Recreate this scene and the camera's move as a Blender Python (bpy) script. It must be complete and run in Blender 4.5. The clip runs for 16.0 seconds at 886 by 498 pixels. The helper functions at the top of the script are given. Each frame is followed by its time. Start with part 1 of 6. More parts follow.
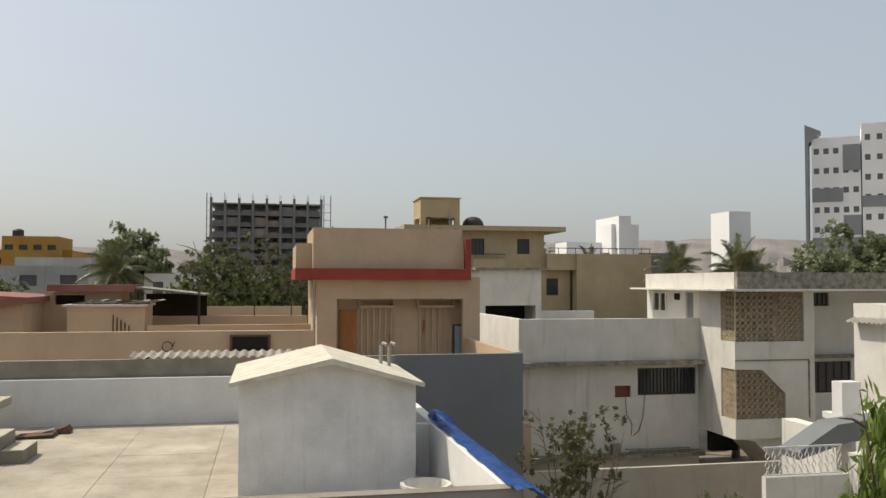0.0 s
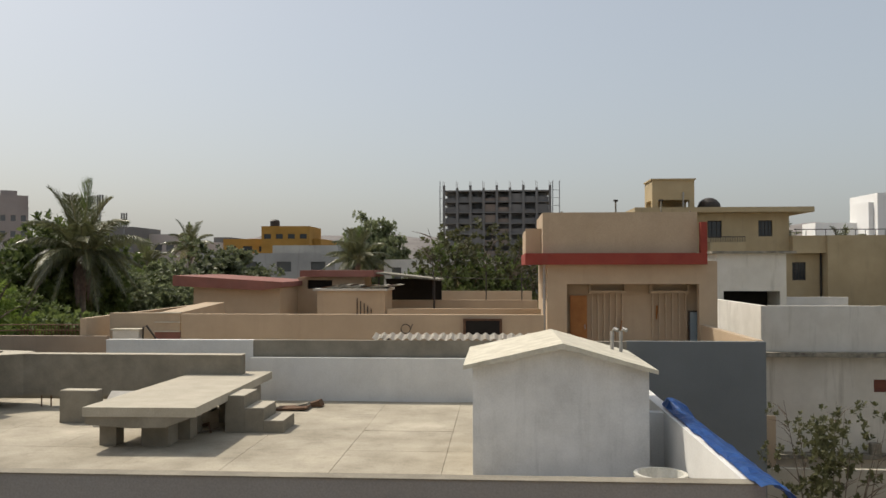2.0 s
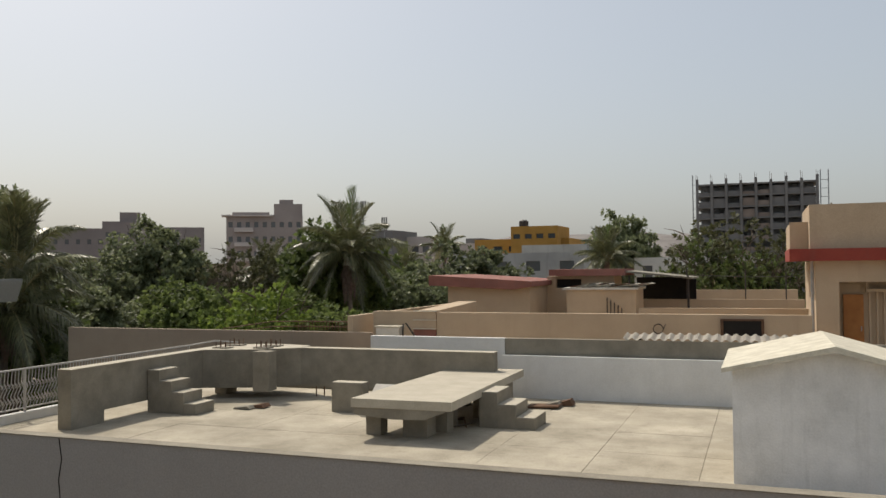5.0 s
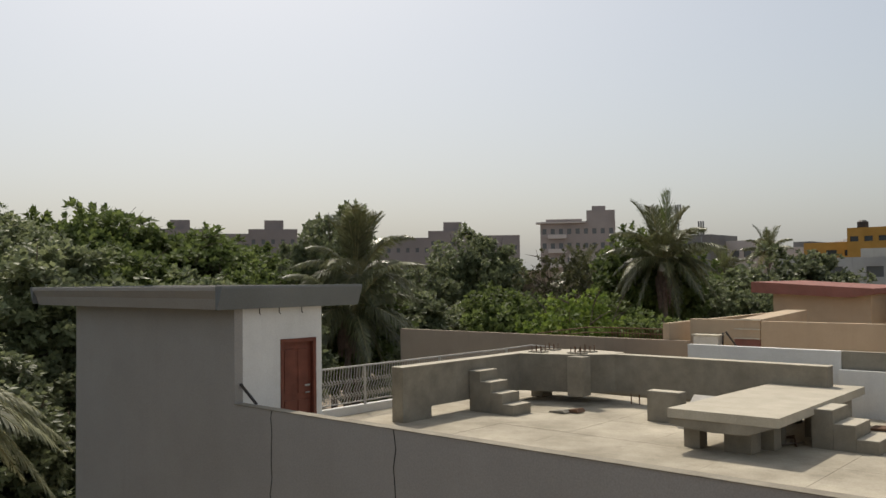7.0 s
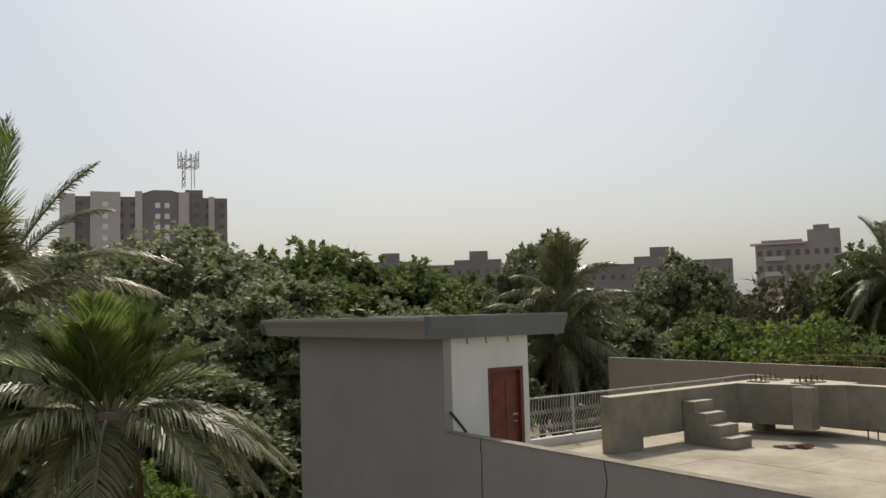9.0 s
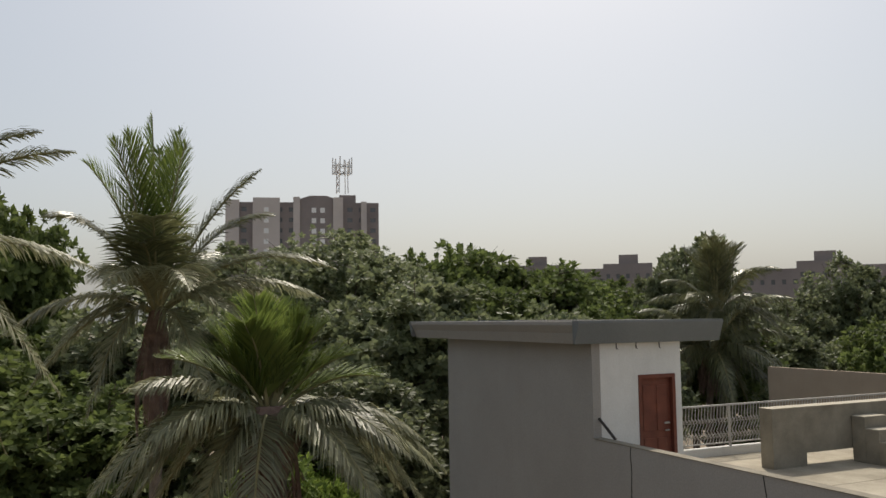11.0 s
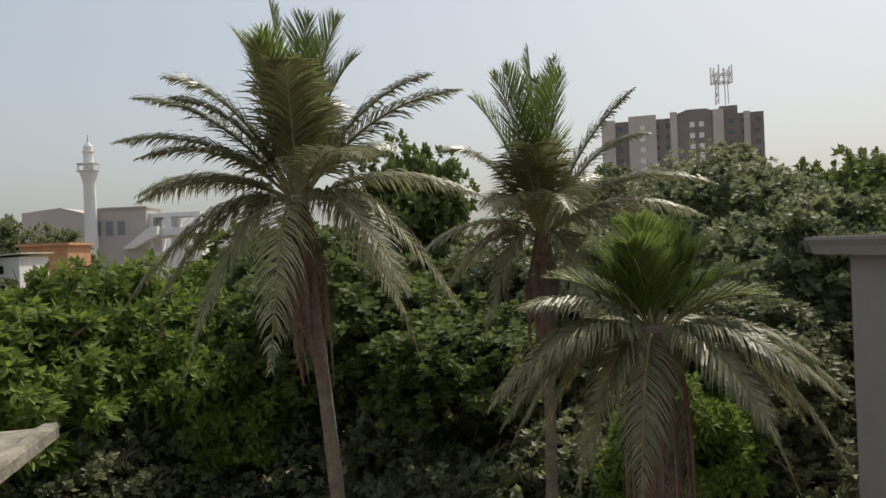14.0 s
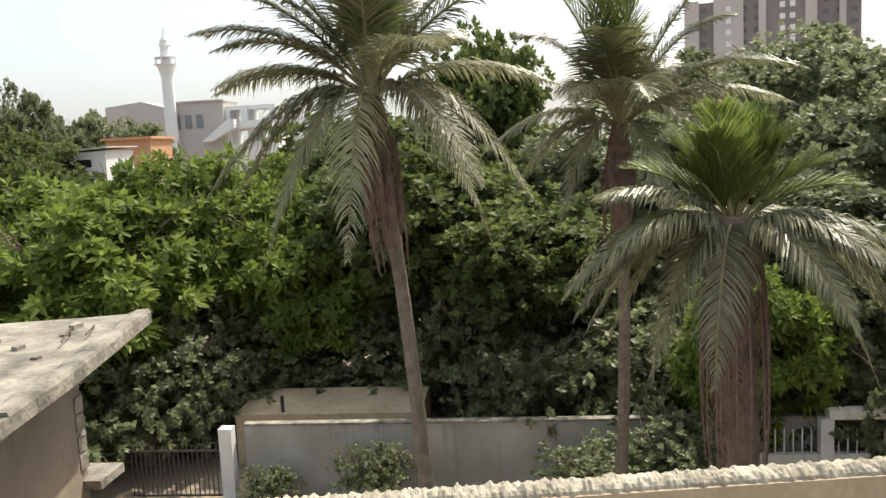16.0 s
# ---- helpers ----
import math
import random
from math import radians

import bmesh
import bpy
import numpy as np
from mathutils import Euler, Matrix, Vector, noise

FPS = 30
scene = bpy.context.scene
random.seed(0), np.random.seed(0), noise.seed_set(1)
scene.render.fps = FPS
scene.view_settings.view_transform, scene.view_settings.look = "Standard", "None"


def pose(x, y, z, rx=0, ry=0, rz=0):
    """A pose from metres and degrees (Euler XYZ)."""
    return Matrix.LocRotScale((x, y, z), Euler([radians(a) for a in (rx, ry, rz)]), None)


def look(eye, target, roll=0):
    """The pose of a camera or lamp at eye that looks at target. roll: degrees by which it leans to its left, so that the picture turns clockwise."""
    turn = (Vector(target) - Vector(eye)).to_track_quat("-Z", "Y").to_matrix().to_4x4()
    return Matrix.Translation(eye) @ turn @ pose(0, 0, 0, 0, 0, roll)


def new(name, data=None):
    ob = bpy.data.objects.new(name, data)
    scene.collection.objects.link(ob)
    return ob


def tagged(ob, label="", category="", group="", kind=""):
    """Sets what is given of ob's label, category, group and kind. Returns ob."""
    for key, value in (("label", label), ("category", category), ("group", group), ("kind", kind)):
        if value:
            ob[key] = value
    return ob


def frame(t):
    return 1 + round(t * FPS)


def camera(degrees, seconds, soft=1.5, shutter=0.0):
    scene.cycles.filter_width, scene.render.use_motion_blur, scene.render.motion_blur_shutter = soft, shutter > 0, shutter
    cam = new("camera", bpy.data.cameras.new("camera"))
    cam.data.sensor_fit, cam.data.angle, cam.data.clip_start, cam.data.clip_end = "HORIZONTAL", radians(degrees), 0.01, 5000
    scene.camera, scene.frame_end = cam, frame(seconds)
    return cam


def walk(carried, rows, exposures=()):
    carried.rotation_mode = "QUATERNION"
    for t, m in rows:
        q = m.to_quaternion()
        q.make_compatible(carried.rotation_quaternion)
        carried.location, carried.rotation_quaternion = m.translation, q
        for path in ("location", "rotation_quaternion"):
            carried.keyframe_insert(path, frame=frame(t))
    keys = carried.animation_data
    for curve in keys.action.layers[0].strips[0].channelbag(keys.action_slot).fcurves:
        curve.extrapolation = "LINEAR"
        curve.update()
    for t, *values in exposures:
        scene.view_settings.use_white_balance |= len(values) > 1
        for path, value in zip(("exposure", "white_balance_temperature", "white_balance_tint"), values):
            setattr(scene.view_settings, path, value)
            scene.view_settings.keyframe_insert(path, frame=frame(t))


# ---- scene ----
cam = camera(55.42, 16.0)
EYE = (0.0, 0.0, 10.5)
# seconds, yaw, pitch, lean
TURN = [
    (0.0, -11.67, 2.31, -0.14),
    (0.5, -8.08, 2.19, 0.13),
    (1.0, -3.45, 1.82, 0.11),
    (1.5, 0.30, 1.43, -0.19),
    (2.0, 3.83, 1.28, 0.07),
    (2.5, 7.88, 1.08, 0.62),
    (3.0, 11.02, 0.45, 1.12),
    (5.5, 24.83, 1.71, 0.81),
    (6.0, 30.52, 1.67, 1.25),
    (6.5, 36.43, 1.61, 0.98),
    (7.0, 41.63, 1.98, 0.67),
    (7.5, 46.37, 2.37, 0.80),
    (8.0, 50.84, 3.26, 1.45),
    (10.5, 61.23, 4.28, 0.76),
    (11.0, 65.41, 4.62, 0.76),
    (11.5, 69.21, 4.99, 0.55),
    (12.0, 73.82, 4.46, 0.54),
    (12.5, 79.25, 3.29, 0.88),
    (13.0, 84.54, 1.62, 1.64),
    (13.5, 88.01, 0.38, 2.03),
    (14.0, 90.83, -0.09, 2.37),
    (14.5, 93.15, -1.41, 2.84),
    (15.0, 93.09, -4.32, 3.39),
    (15.5, 93.07, -6.70, 3.05),
    (16.0, 95.81, -7.25, 2.87),
]
EXPOSURES = [(0.0, 0.08), (0.5, -0.05), (3.0, -0.04), (5.5, -0.08), (8.0, -0.1), (10.5, -0.12), (11.5, -0.14), (12.0, -0.06), (13.0, -0.03), (14.0, -0.04), (15.0, 0.15), (15.5, 0.78), (16.0, 0.88)]
walk(cam, [(t, pose(*EYE, 90 + pitch, lean, yaw)) for t, yaw, pitch, lean in TURN], EXPOSURES)

# ---- daylight ----
SUN_AZ, SUN_EL = radians(-57.0), radians(54.0)
world = bpy.data.worlds.new("sky")
scene.world = world
world.use_nodes = True
wn = world.node_tree
sky = wn.nodes.new("ShaderNodeTexSky")
sky.sky_type = "NISHITA"
sky.sun_disc = False
sky.sun_elevation, sky.sun_rotation = SUN_EL, SUN_AZ % (2 * math.pi)
sky.air_density, sky.dust_density, sky.ozone_density = 1.0, 4.5, 1.0
haze = wn.nodes.new("ShaderNodeMix")
haze.data_type = "RGBA"
haze.inputs[0].default_value = 0.33
haze.inputs[7].default_value = (9.2, 9.7, 9.75, 1)
wn.links.new(sky.outputs["Color"], haze.inputs[6])
wn.links.new(haze.outputs[2], wn.nodes["Background"].inputs["Color"])
wn.nodes["Background"].inputs["Strength"].default_value = 0.1
sun = new("sun", bpy.data.lights.new("sun", "SUN"))
sun.data.energy, sun.data.angle, sun.data.color = 3.7, radians(0.6), (1.0, 0.92, 0.79)
to_sun = Vector((math.sin(SUN_AZ) * math.cos(SUN_EL), math.cos(SUN_AZ) * math.cos(SUN_EL), math.sin(SUN_EL)))
sun.matrix_world = look(to_sun * 60 + Vector((0, 0, 10)), (0, 0, 10))


# ---- materials ----
def material(name, c1, c2, scale=1.2, rough=0.85, bump=0.15, fine=30.0, streak=0.0, dirt=(0.12, 0.11, 0.09), island=0.0, spec=0.3, metal=0.0):
    """Painted or raw mineral surface: two colours mixed by a wide noise, a fine grain, rain streaks and relief."""
    m = bpy.data.materials.new(name)
    m.use_nodes = True
    n, l = m.node_tree.nodes, m.node_tree.links
    bsdf = n["Principled BSDF"]
    bsdf.inputs["Roughness"].default_value = rough
    bsdf.inputs["Specular IOR Level"].default_value = spec
    bsdf.inputs["Metallic"].default_value = metal
    geo = n.new("ShaderNodeNewGeometry")
    wide = n.new("ShaderNodeTexNoise")
    wide.inputs["Scale"].default_value, wide.inputs["Detail"].default_value, wide.inputs["Roughness"].default_value = scale, 6, 0.62
    l.new(geo.outputs["Position"], wide.inputs["Vector"])
    ramp = n.new("ShaderNodeValToRGB")
    ramp.color_ramp.elements[0].position, ramp.color_ramp.elements[1].position = 0.32, 0.68
    ramp.color_ramp.elements[0].color, ramp.color_ramp.elements[1].color = (*c1, 1), (*c2, 1)
    l.new(wide.outputs["Fac"], ramp.inputs["Fac"])
    colour = ramp.outputs["Color"]
    grain = n.new("ShaderNodeTexNoise")
    grain.inputs["Scale"].default_value, grain.inputs["Detail"].default_value = fine, 4
    l.new(geo.outputs["Position"], grain.inputs["Vector"])
    g = n.new("ShaderNodeMix")
    g.data_type, g.blend_type = "RGBA", "OVERLAY"
    g.inputs[0].default_value = 0.22
    l.new(colour, g.inputs[6])
    l.new(grain.outputs["Fac"], g.inputs[7])
    colour = g.outputs[2]
    if streak:
        mapping = n.new("ShaderNodeMapping")
        mapping.inputs["Scale"].default_value = (2.6, 2.6, 0.22)
        l.new(geo.outputs["Position"], mapping.inputs["Vector"])
        st = n.new("ShaderNodeTexNoise")
        st.inputs["Scale"].default_value, st.inputs["Detail"].default_value, st.inputs["Roughness"].default_value = 1.0, 7, 0.7
        l.new(mapping.outputs["Vector"], st.inputs["Vector"])
        sr = n.new("ShaderNodeMapRange")
        sr.inputs["From Min"].default_value, sr.inputs["From Max"].default_value = 0.54, 0.80
        sr.inputs["To Max"].default_value = streak
        l.new(st.outputs["Fac"], sr.inputs["Value"])
        d = n.new("ShaderNodeMix")
        d.data_type = "RGBA"
        l.new(sr.outputs["Result"], d.inputs[0])
        l.new(colour, d.inputs[6])
        d.inputs[7].default_value = (*dirt, 1)
        colour = d.outputs[2]
    if island:
        info = n.new("ShaderNodeObjectInfo")
        hsv = n.new("ShaderNodeHueSaturation")
        mr = n.new("ShaderNodeMapRange")
        mr.inputs["To Min"].default_value, mr.inputs["To Max"].default_value = 1 - island, 1 + island
        l.new(info.outputs["Random"], mr.inputs["Value"])
        l.new(mr.outputs["Result"], hsv.inputs["Value"])
        l.new(colour, hsv.inputs["Color"])
        colour = hsv.outputs["Color"]
    l.new(colour, bsdf.inputs["Base Color"])
    if bump:
        b = n.new("ShaderNodeBump")
        b.inputs["Strength"].default_value, b.inputs["Distance"].default_value = bump, 0.02
        l.new(grain.outputs["Fac"], b.inputs["Height"])
        l.new(b.outputs["Normal"], bsdf.inputs["Normal"])
    return m


def leaf_material(name, dark, light, translucent=0.4, rough=0.62, spec=0.25):
    m = bpy.data.materials.new(name)
    m.use_nodes = True
    n, l = m.node_tree.nodes, m.node_tree.links
    bsdf = n["Principled BSDF"]
    bsdf.inputs["Roughness"].default_value = rough
    bsdf.inputs["Specular IOR Level"].default_value = spec
    geo = n.new("ShaderNodeNewGeometry")
    info = n.new("ShaderNodeObjectInfo")
    wide = n.new("ShaderNodeTexNoise")
    wide.inputs["Scale"].default_value, wide.inputs["Detail"].default_value = 0.6, 3
    l.new(geo.outputs["Position"], wide.inputs["Vector"])
    add = n.new("ShaderNodeMath")
    add.operation = "MULTIPLY_ADD"
    add.inputs[1].default_value, add.inputs[2].default_value = 0.45, -0.05
    l.new(geo.outputs["Random Per Island"], add.inputs[0])
    add2 = n.new("ShaderNodeMath")
    add2.operation = "MULTIPLY_ADD"
    add2.inputs[1].default_value = 0.8
    l.new(wide.outputs["Fac"], add2.inputs[0])
    l.new(add.outputs[0], add2.inputs[2])
    ramp = n.new("ShaderNodeValToRGB")
    ramp.color_ramp.elements[0].position, ramp.color_ramp.elements[1].position = 0.2, 0.85
    ramp.color_ramp.elements[0].color, ramp.color_ramp.elements[1].color = (*dark, 1), (*light, 1)
    l.new(add2.outputs[0], ramp.inputs["Fac"])
    hsv = n.new("ShaderNodeHueSaturation")
    mr = n.new("ShaderNodeMapRange")
    mr.inputs["To Min"].default_value, mr.inputs["To Max"].default_value = 0.8, 1.2
    l.new(info.outputs["Random"], mr.inputs["Value"])
    l.new(mr.outputs["Result"], hsv.inputs["Value"])
    l.new(ramp.outputs["Color"], hsv.inputs["Color"])
    l.new(hsv.outputs["Color"], bsdf.inputs["Base Color"])
    tr = n.new("ShaderNodeBsdfTranslucent")
    l.new(hsv.outputs["Color"], tr.inputs["Color"])
    mix = n.new("ShaderNodeMixShader")
    mix.inputs[0].default_value = translucent
    l.new(bsdf.outputs[0], mix.inputs[1])
    l.new(tr.outputs[0], mix.inputs[2])
    l.new(mix.outputs[0], n["Material Output"].inputs["Surface"])
    return m


def glass_material(name, tint):
    m = bpy.data.materials.new(name)
    m.use_nodes = True
    b = m.node_tree.nodes["Principled BSDF"]
    b.inputs["Base Color"].default_value = (*tint, 1)
    b.inputs["Roughness"].default_value = 0.12
    b.inputs["Specular IOR Level"].default_value = 0.6
    return m


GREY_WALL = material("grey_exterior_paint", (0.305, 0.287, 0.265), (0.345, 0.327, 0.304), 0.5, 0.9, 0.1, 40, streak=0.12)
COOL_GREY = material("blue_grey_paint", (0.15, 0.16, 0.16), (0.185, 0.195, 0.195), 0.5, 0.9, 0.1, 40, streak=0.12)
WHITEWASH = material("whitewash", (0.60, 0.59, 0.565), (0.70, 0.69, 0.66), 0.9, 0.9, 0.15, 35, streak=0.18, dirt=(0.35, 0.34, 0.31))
WHITE_STAINED = material("stained_whitewash", (0.57, 0.545, 0.485), (0.69, 0.665, 0.605), 0.8, 0.9, 0.2, 30, streak=0.7, dirt=(0.27, 0.25, 0.20))
RENDER_GREY = material("grey_cement_render", (0.58, 0.575, 0.56), (0.76, 0.75, 0.735), 1.3, 0.92, 0.25, 30, streak=0.5, dirt=(0.36, 0.36, 0.345))
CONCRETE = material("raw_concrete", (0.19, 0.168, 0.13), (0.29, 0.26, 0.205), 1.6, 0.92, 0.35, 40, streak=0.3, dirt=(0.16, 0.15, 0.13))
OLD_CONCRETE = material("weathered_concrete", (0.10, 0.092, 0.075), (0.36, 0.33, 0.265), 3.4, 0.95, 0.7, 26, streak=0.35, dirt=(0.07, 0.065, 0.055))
SCREED = material("cream_cement_screed", (0.25, 0.22, 0.165), (0.47, 0.42, 0.33), 0.5, 0.9, 0.3, 25, island=0.04, streak=0.6, dirt=(0.17, 0.15, 0.115))
# Paler than CONCRETE: sunlight on the upper faces put into the colour.
PLATFORM = material("sunlit_cement_top", (0.39, 0.35, 0.275), (0.47, 0.425, 0.34), 2.0, 0.9, 0.2, 40)
CREAM_ROOF = material("cream_roof_coat", (0.46, 0.42, 0.33), (0.64, 0.60, 0.49), 3.5, 0.9, 0.25, 40, streak=0.2, dirt=(0.4, 0.36, 0.28))
COPING = material("lumpy_cream_mortar", (0.24, 0.21, 0.155), (0.46, 0.42, 0.33), 9.0, 0.95, 0.4, 60)
PARAPET = material("grimy_tan_plaster", (0.30, 0.235, 0.16), (0.40, 0.32, 0.225), 1.5, 0.92, 0.2, 40, streak=0.4, dirt=(0.2, 0.15, 0.1))
# Tan plaster with dirt streaks, its base darkened for shade below the canopy.
SHADE_PLASTER = material("shade_dark_plaster", (0.16, 0.13, 0.095), (0.25, 0.205, 0.155), 1.2, 0.95, 0.3, 30, streak=0.5, dirt=(0.09, 0.075, 0.06))
PEACH = material("peach_paint", (0.42, 0.325, 0.225), (0.485, 0.38, 0.265), 0.7, 0.9, 0.12, 40, streak=0.3, dirt=(0.30, 0.22, 0.16))
RED_BAND = material("brick_red_paint", (0.22, 0.038, 0.028), (0.29, 0.058, 0.04), 1.2, 0.8, 0.1, 40, streak=0.2)
# White villa paint greyed, the shade of its front put into the colour.
VILLA = material("shade_greyed_white_paint", (0.33, 0.33, 0.32), (0.43, 0.43, 0.42), 0.3, 0.9, 0.05, 20, streak=0.4)
RED_ROOF = material("faded_red_paint", (0.21, 0.09, 0.07), (0.28, 0.125, 0.10), 1.2, 0.85, 0.1, 40, streak=0.3)
TAN = material("tan_paint", (0.28, 0.22, 0.165), (0.34, 0.275, 0.205), 0.6, 0.9, 0.12, 40, streak=0.25)
OCHRE = material("ochre_paint", (0.38, 0.30, 0.18), (0.46, 0.37, 0.23), 0.6, 0.9, 0.12, 40, streak=0.35)
TERRACOTTA = material("salmon_orange_paint", (0.46, 0.25, 0.14), (0.54, 0.31, 0.18), 0.6, 0.9, 0.1, 20, streak=0.2)
ORANGE = material("orange_paint", (0.36, 0.195, 0.045), (0.45, 0.255, 0.065), 0.6, 0.9, 0.1, 20)
CREAM_STONE = material("jali_stone", (0.46, 0.38, 0.26), (0.56, 0.47, 0.33), 4, 0.9, 0.2, 40, island=0.12)
DOOR_RED = material("red_brown_door_wood", (0.12, 0.037, 0.024), (0.19, 0.06, 0.037), 3, 0.5, 0.15, 60, streak=0.3)
DOOR_WOOD = material("orange_brown_wood", (0.30, 0.12, 0.03), (0.40, 0.17, 0.05), 3, 0.5, 0.15, 60)
STEEL = material("weathered_metal", (0.30, 0.29, 0.27), (0.42, 0.40, 0.37), 5, 0.55, 0.1, 60, metal=0.3)
RUST = material("rusty_steel", (0.10, 0.055, 0.035), (0.17, 0.10, 0.06), 8, 0.8, 0.2, 60, metal=0.2)
IRON = material("dark_painted_iron", (0.03, 0.025, 0.022), (0.06, 0.05, 0.045), 5, 0.6, 0.1, 60)
RAIL_PAINT = material("silver_grey_iron_paint", (0.38, 0.36, 0.33), (0.48, 0.46, 0.42), 5, 0.5, 0.05, 60)
# Near-black for crack gaps and for shade painted into interiors and openings.
BLACK = material("gap_and_interior_shade", (0.012, 0.011, 0.010), (0.02, 0.018, 0.016), 2, 0.9, 0)
SHEET = material("dusty_cement_sheet", (0.45, 0.42, 0.37), (0.58, 0.55, 0.49), 3, 0.9, 0.2, 40)
TARP = material("blue_plastic_sheet", (0.012, 0.075, 0.30), (0.03, 0.13, 0.42), 3, 0.35, 0.4, 12, spec=0.5)
PLASTIC = material("off_white_plastic", (0.55, 0.53, 0.47), (0.64, 0.62, 0.56), 4, 0.5, 0.05, 30)
GLASS = glass_material("dark_window_glass", (0.03, 0.035, 0.04))
# Lighter than GLASS: distance haze put into the pane colour.
FAR_GLASS = glass_material("haze_lightened_glass", (0.12, 0.125, 0.13))
PALE_GLASS = glass_material("blue_grey_glass", (0.22, 0.28, 0.32))
BARK = material("grey_brown_bark", (0.09, 0.07, 0.05), (0.18, 0.14, 0.11), 6, 0.95, 0.7, 25)
PALM_BARK = material("pale_palm_bark", (0.13, 0.105, 0.08), (0.23, 0.19, 0.15), 5, 0.95, 0.6, 22)
DEAD_FROND = material("dry_palm_thatch", (0.14, 0.092, 0.072), (0.25, 0.175, 0.14), 5, 0.9, 0.5, 30)
# Stained white wash with the trees' shade put into its dim base.
LANE_WALL = material("shade_dimmed_lime_wash", (0.27, 0.255, 0.225), (0.40, 0.38, 0.34), 0.7, 0.92, 0.25, 30, streak=0.7, dirt=(0.15, 0.14, 0.115))
DRAB_WALL = material("drab_cream_plaster", (0.37, 0.34, 0.275), (0.46, 0.43, 0.36), 0.8, 0.92, 0.2, 30, streak=0.5, dirt=(0.22, 0.2, 0.16))
SAND = material("sandy_earth", (0.36, 0.27, 0.17), (0.52, 0.42, 0.28), 0.6, 0.95, 0.5, 6)
EARTH = material("dusty_ground", (0.16, 0.13, 0.095), (0.28, 0.23, 0.17), 0.25, 0.95, 0.5, 5)
FAR_CONCRETE = material("far_grey_concrete", (0.15, 0.147, 0.147), (0.20, 0.197, 0.195), 0.12, 0.9, 0)
FAR_BRICK = material("far_block_infill", (0.19, 0.155, 0.135), (0.26, 0.215, 0.185), 0.2, 0.9, 0)
FAR_TOWN = material("far_mixed_paint", (0.17, 0.16, 0.15), (0.42, 0.40, 0.375), 0.03, 0.9, 0)
FAR_TAN = material("far_buff_paint", (0.46, 0.42, 0.40), (0.55, 0.50, 0.47), 0.1, 0.9, 0)
FAR_MAUVE = material("far_dusty_mauve", (0.27, 0.235, 0.22), (0.36, 0.315, 0.295), 0.12, 0.9, 0)
FAR_PINK = material("far_mauve_paint", (0.21, 0.185, 0.18), (0.28, 0.245, 0.235), 0.1, 0.9, 0)
FAR_WHITE = material("far_white_paint", (0.72, 0.72, 0.71), (0.8, 0.8, 0.79), 0.15, 0.9, 0)
FAR_GREY = material("far_grey_paint", (0.20, 0.21, 0.22), (0.26, 0.27, 0.28), 0.15, 0.9, 0)
HILL = material("bare_hill", (0.15, 0.135, 0.125), (0.24, 0.22, 0.205), 0.012, 0.95, 0, 0.2)
LEAF_DEEP = leaf_material("deep_green_leaves", (0.08, 0.10, 0.05), (0.25, 0.275, 0.14), 0.45, 0.5, 0.4)
LEAF_MID = leaf_material("mid_green_leaves", (0.06, 0.085, 0.026), (0.17, 0.21, 0.065), 0.45)
LEAF_BRIGHT = leaf_material("bright_green_leaves", (0.055, 0.10, 0.02), (0.25, 0.32, 0.065), 0.4)
LEAF_DRY = leaf_material("dusty_olive_leaves", (0.05, 0.055, 0.025), (0.11, 0.11, 0.05))
LEAF_PALM = leaf_material("palm_leaflets", (0.05, 0.056, 0.026), (0.21, 0.215, 0.10), 0.36, 0.36, 0.75)
# Paler copy of LEAF_PALM: sunlight on the fronds put into the colour.
LEAF_PALM_LIT = leaf_material("sunlit_palm_leaflets", (0.10, 0.105, 0.055), (0.36, 0.355, 0.20), 0.38, 0.45, 0.6)
LEAF_PALM_NEW = leaf_material("young_palm_leaflets", (0.055, 0.09, 0.02), (0.21, 0.265, 0.06), 0.46, 0.4, 0.5)
RACHIS = material("palm_rib", (0.16, 0.15, 0.07), (0.25, 0.22, 0.11), 5, 0.6, 0.1)


# ---- building blocks ----
ORIGIN = {}


def thing(name, at, label, category, group="", kind=""):
    ob = tagged(new(name), label, category, group, kind)
    ob.location = at
    ob.empty_display_size = 0.3
    ORIGIN[ob] = Vector(at)
    return ob


def to_mesh(name, bm, mat):
    bmesh.ops.recalc_face_normals(bm, faces=bm.faces)
    me = bpy.data.meshes.new(name)
    bm.to_mesh(me)
    bm.free()
    me.materials.append(mat)
    return me


def part(name, bm, mat, parent, label=""):
    """Links a bmesh in world metres as one mesh under a thing or a part."""
    o = ORIGIN[parent]
    for v in bm.verts:
        v.co -= o
    ob = new(name, to_mesh(name, bm, mat))
    ob.parent = parent
    ORIGIN[ob] = o
    return tagged(ob, label)


def piece(name, mesh, parent, at, rz=0.0, scale=None):
    """One more object on a shared mesh, at a place in world metres."""
    ob = new(name, mesh)
    ob.parent = parent
    ob.location = Vector(at) - ORIGIN[parent]
    ob.rotation_euler = (0, 0, rz)
    if scale:
        ob.scale = scale
    return ob


def parts(name, mat, parent, *rows, label=""):
    """Several box-shaped parts of one kind."""
    return [part(name, box(*r), mat, parent, label) for r in rows]


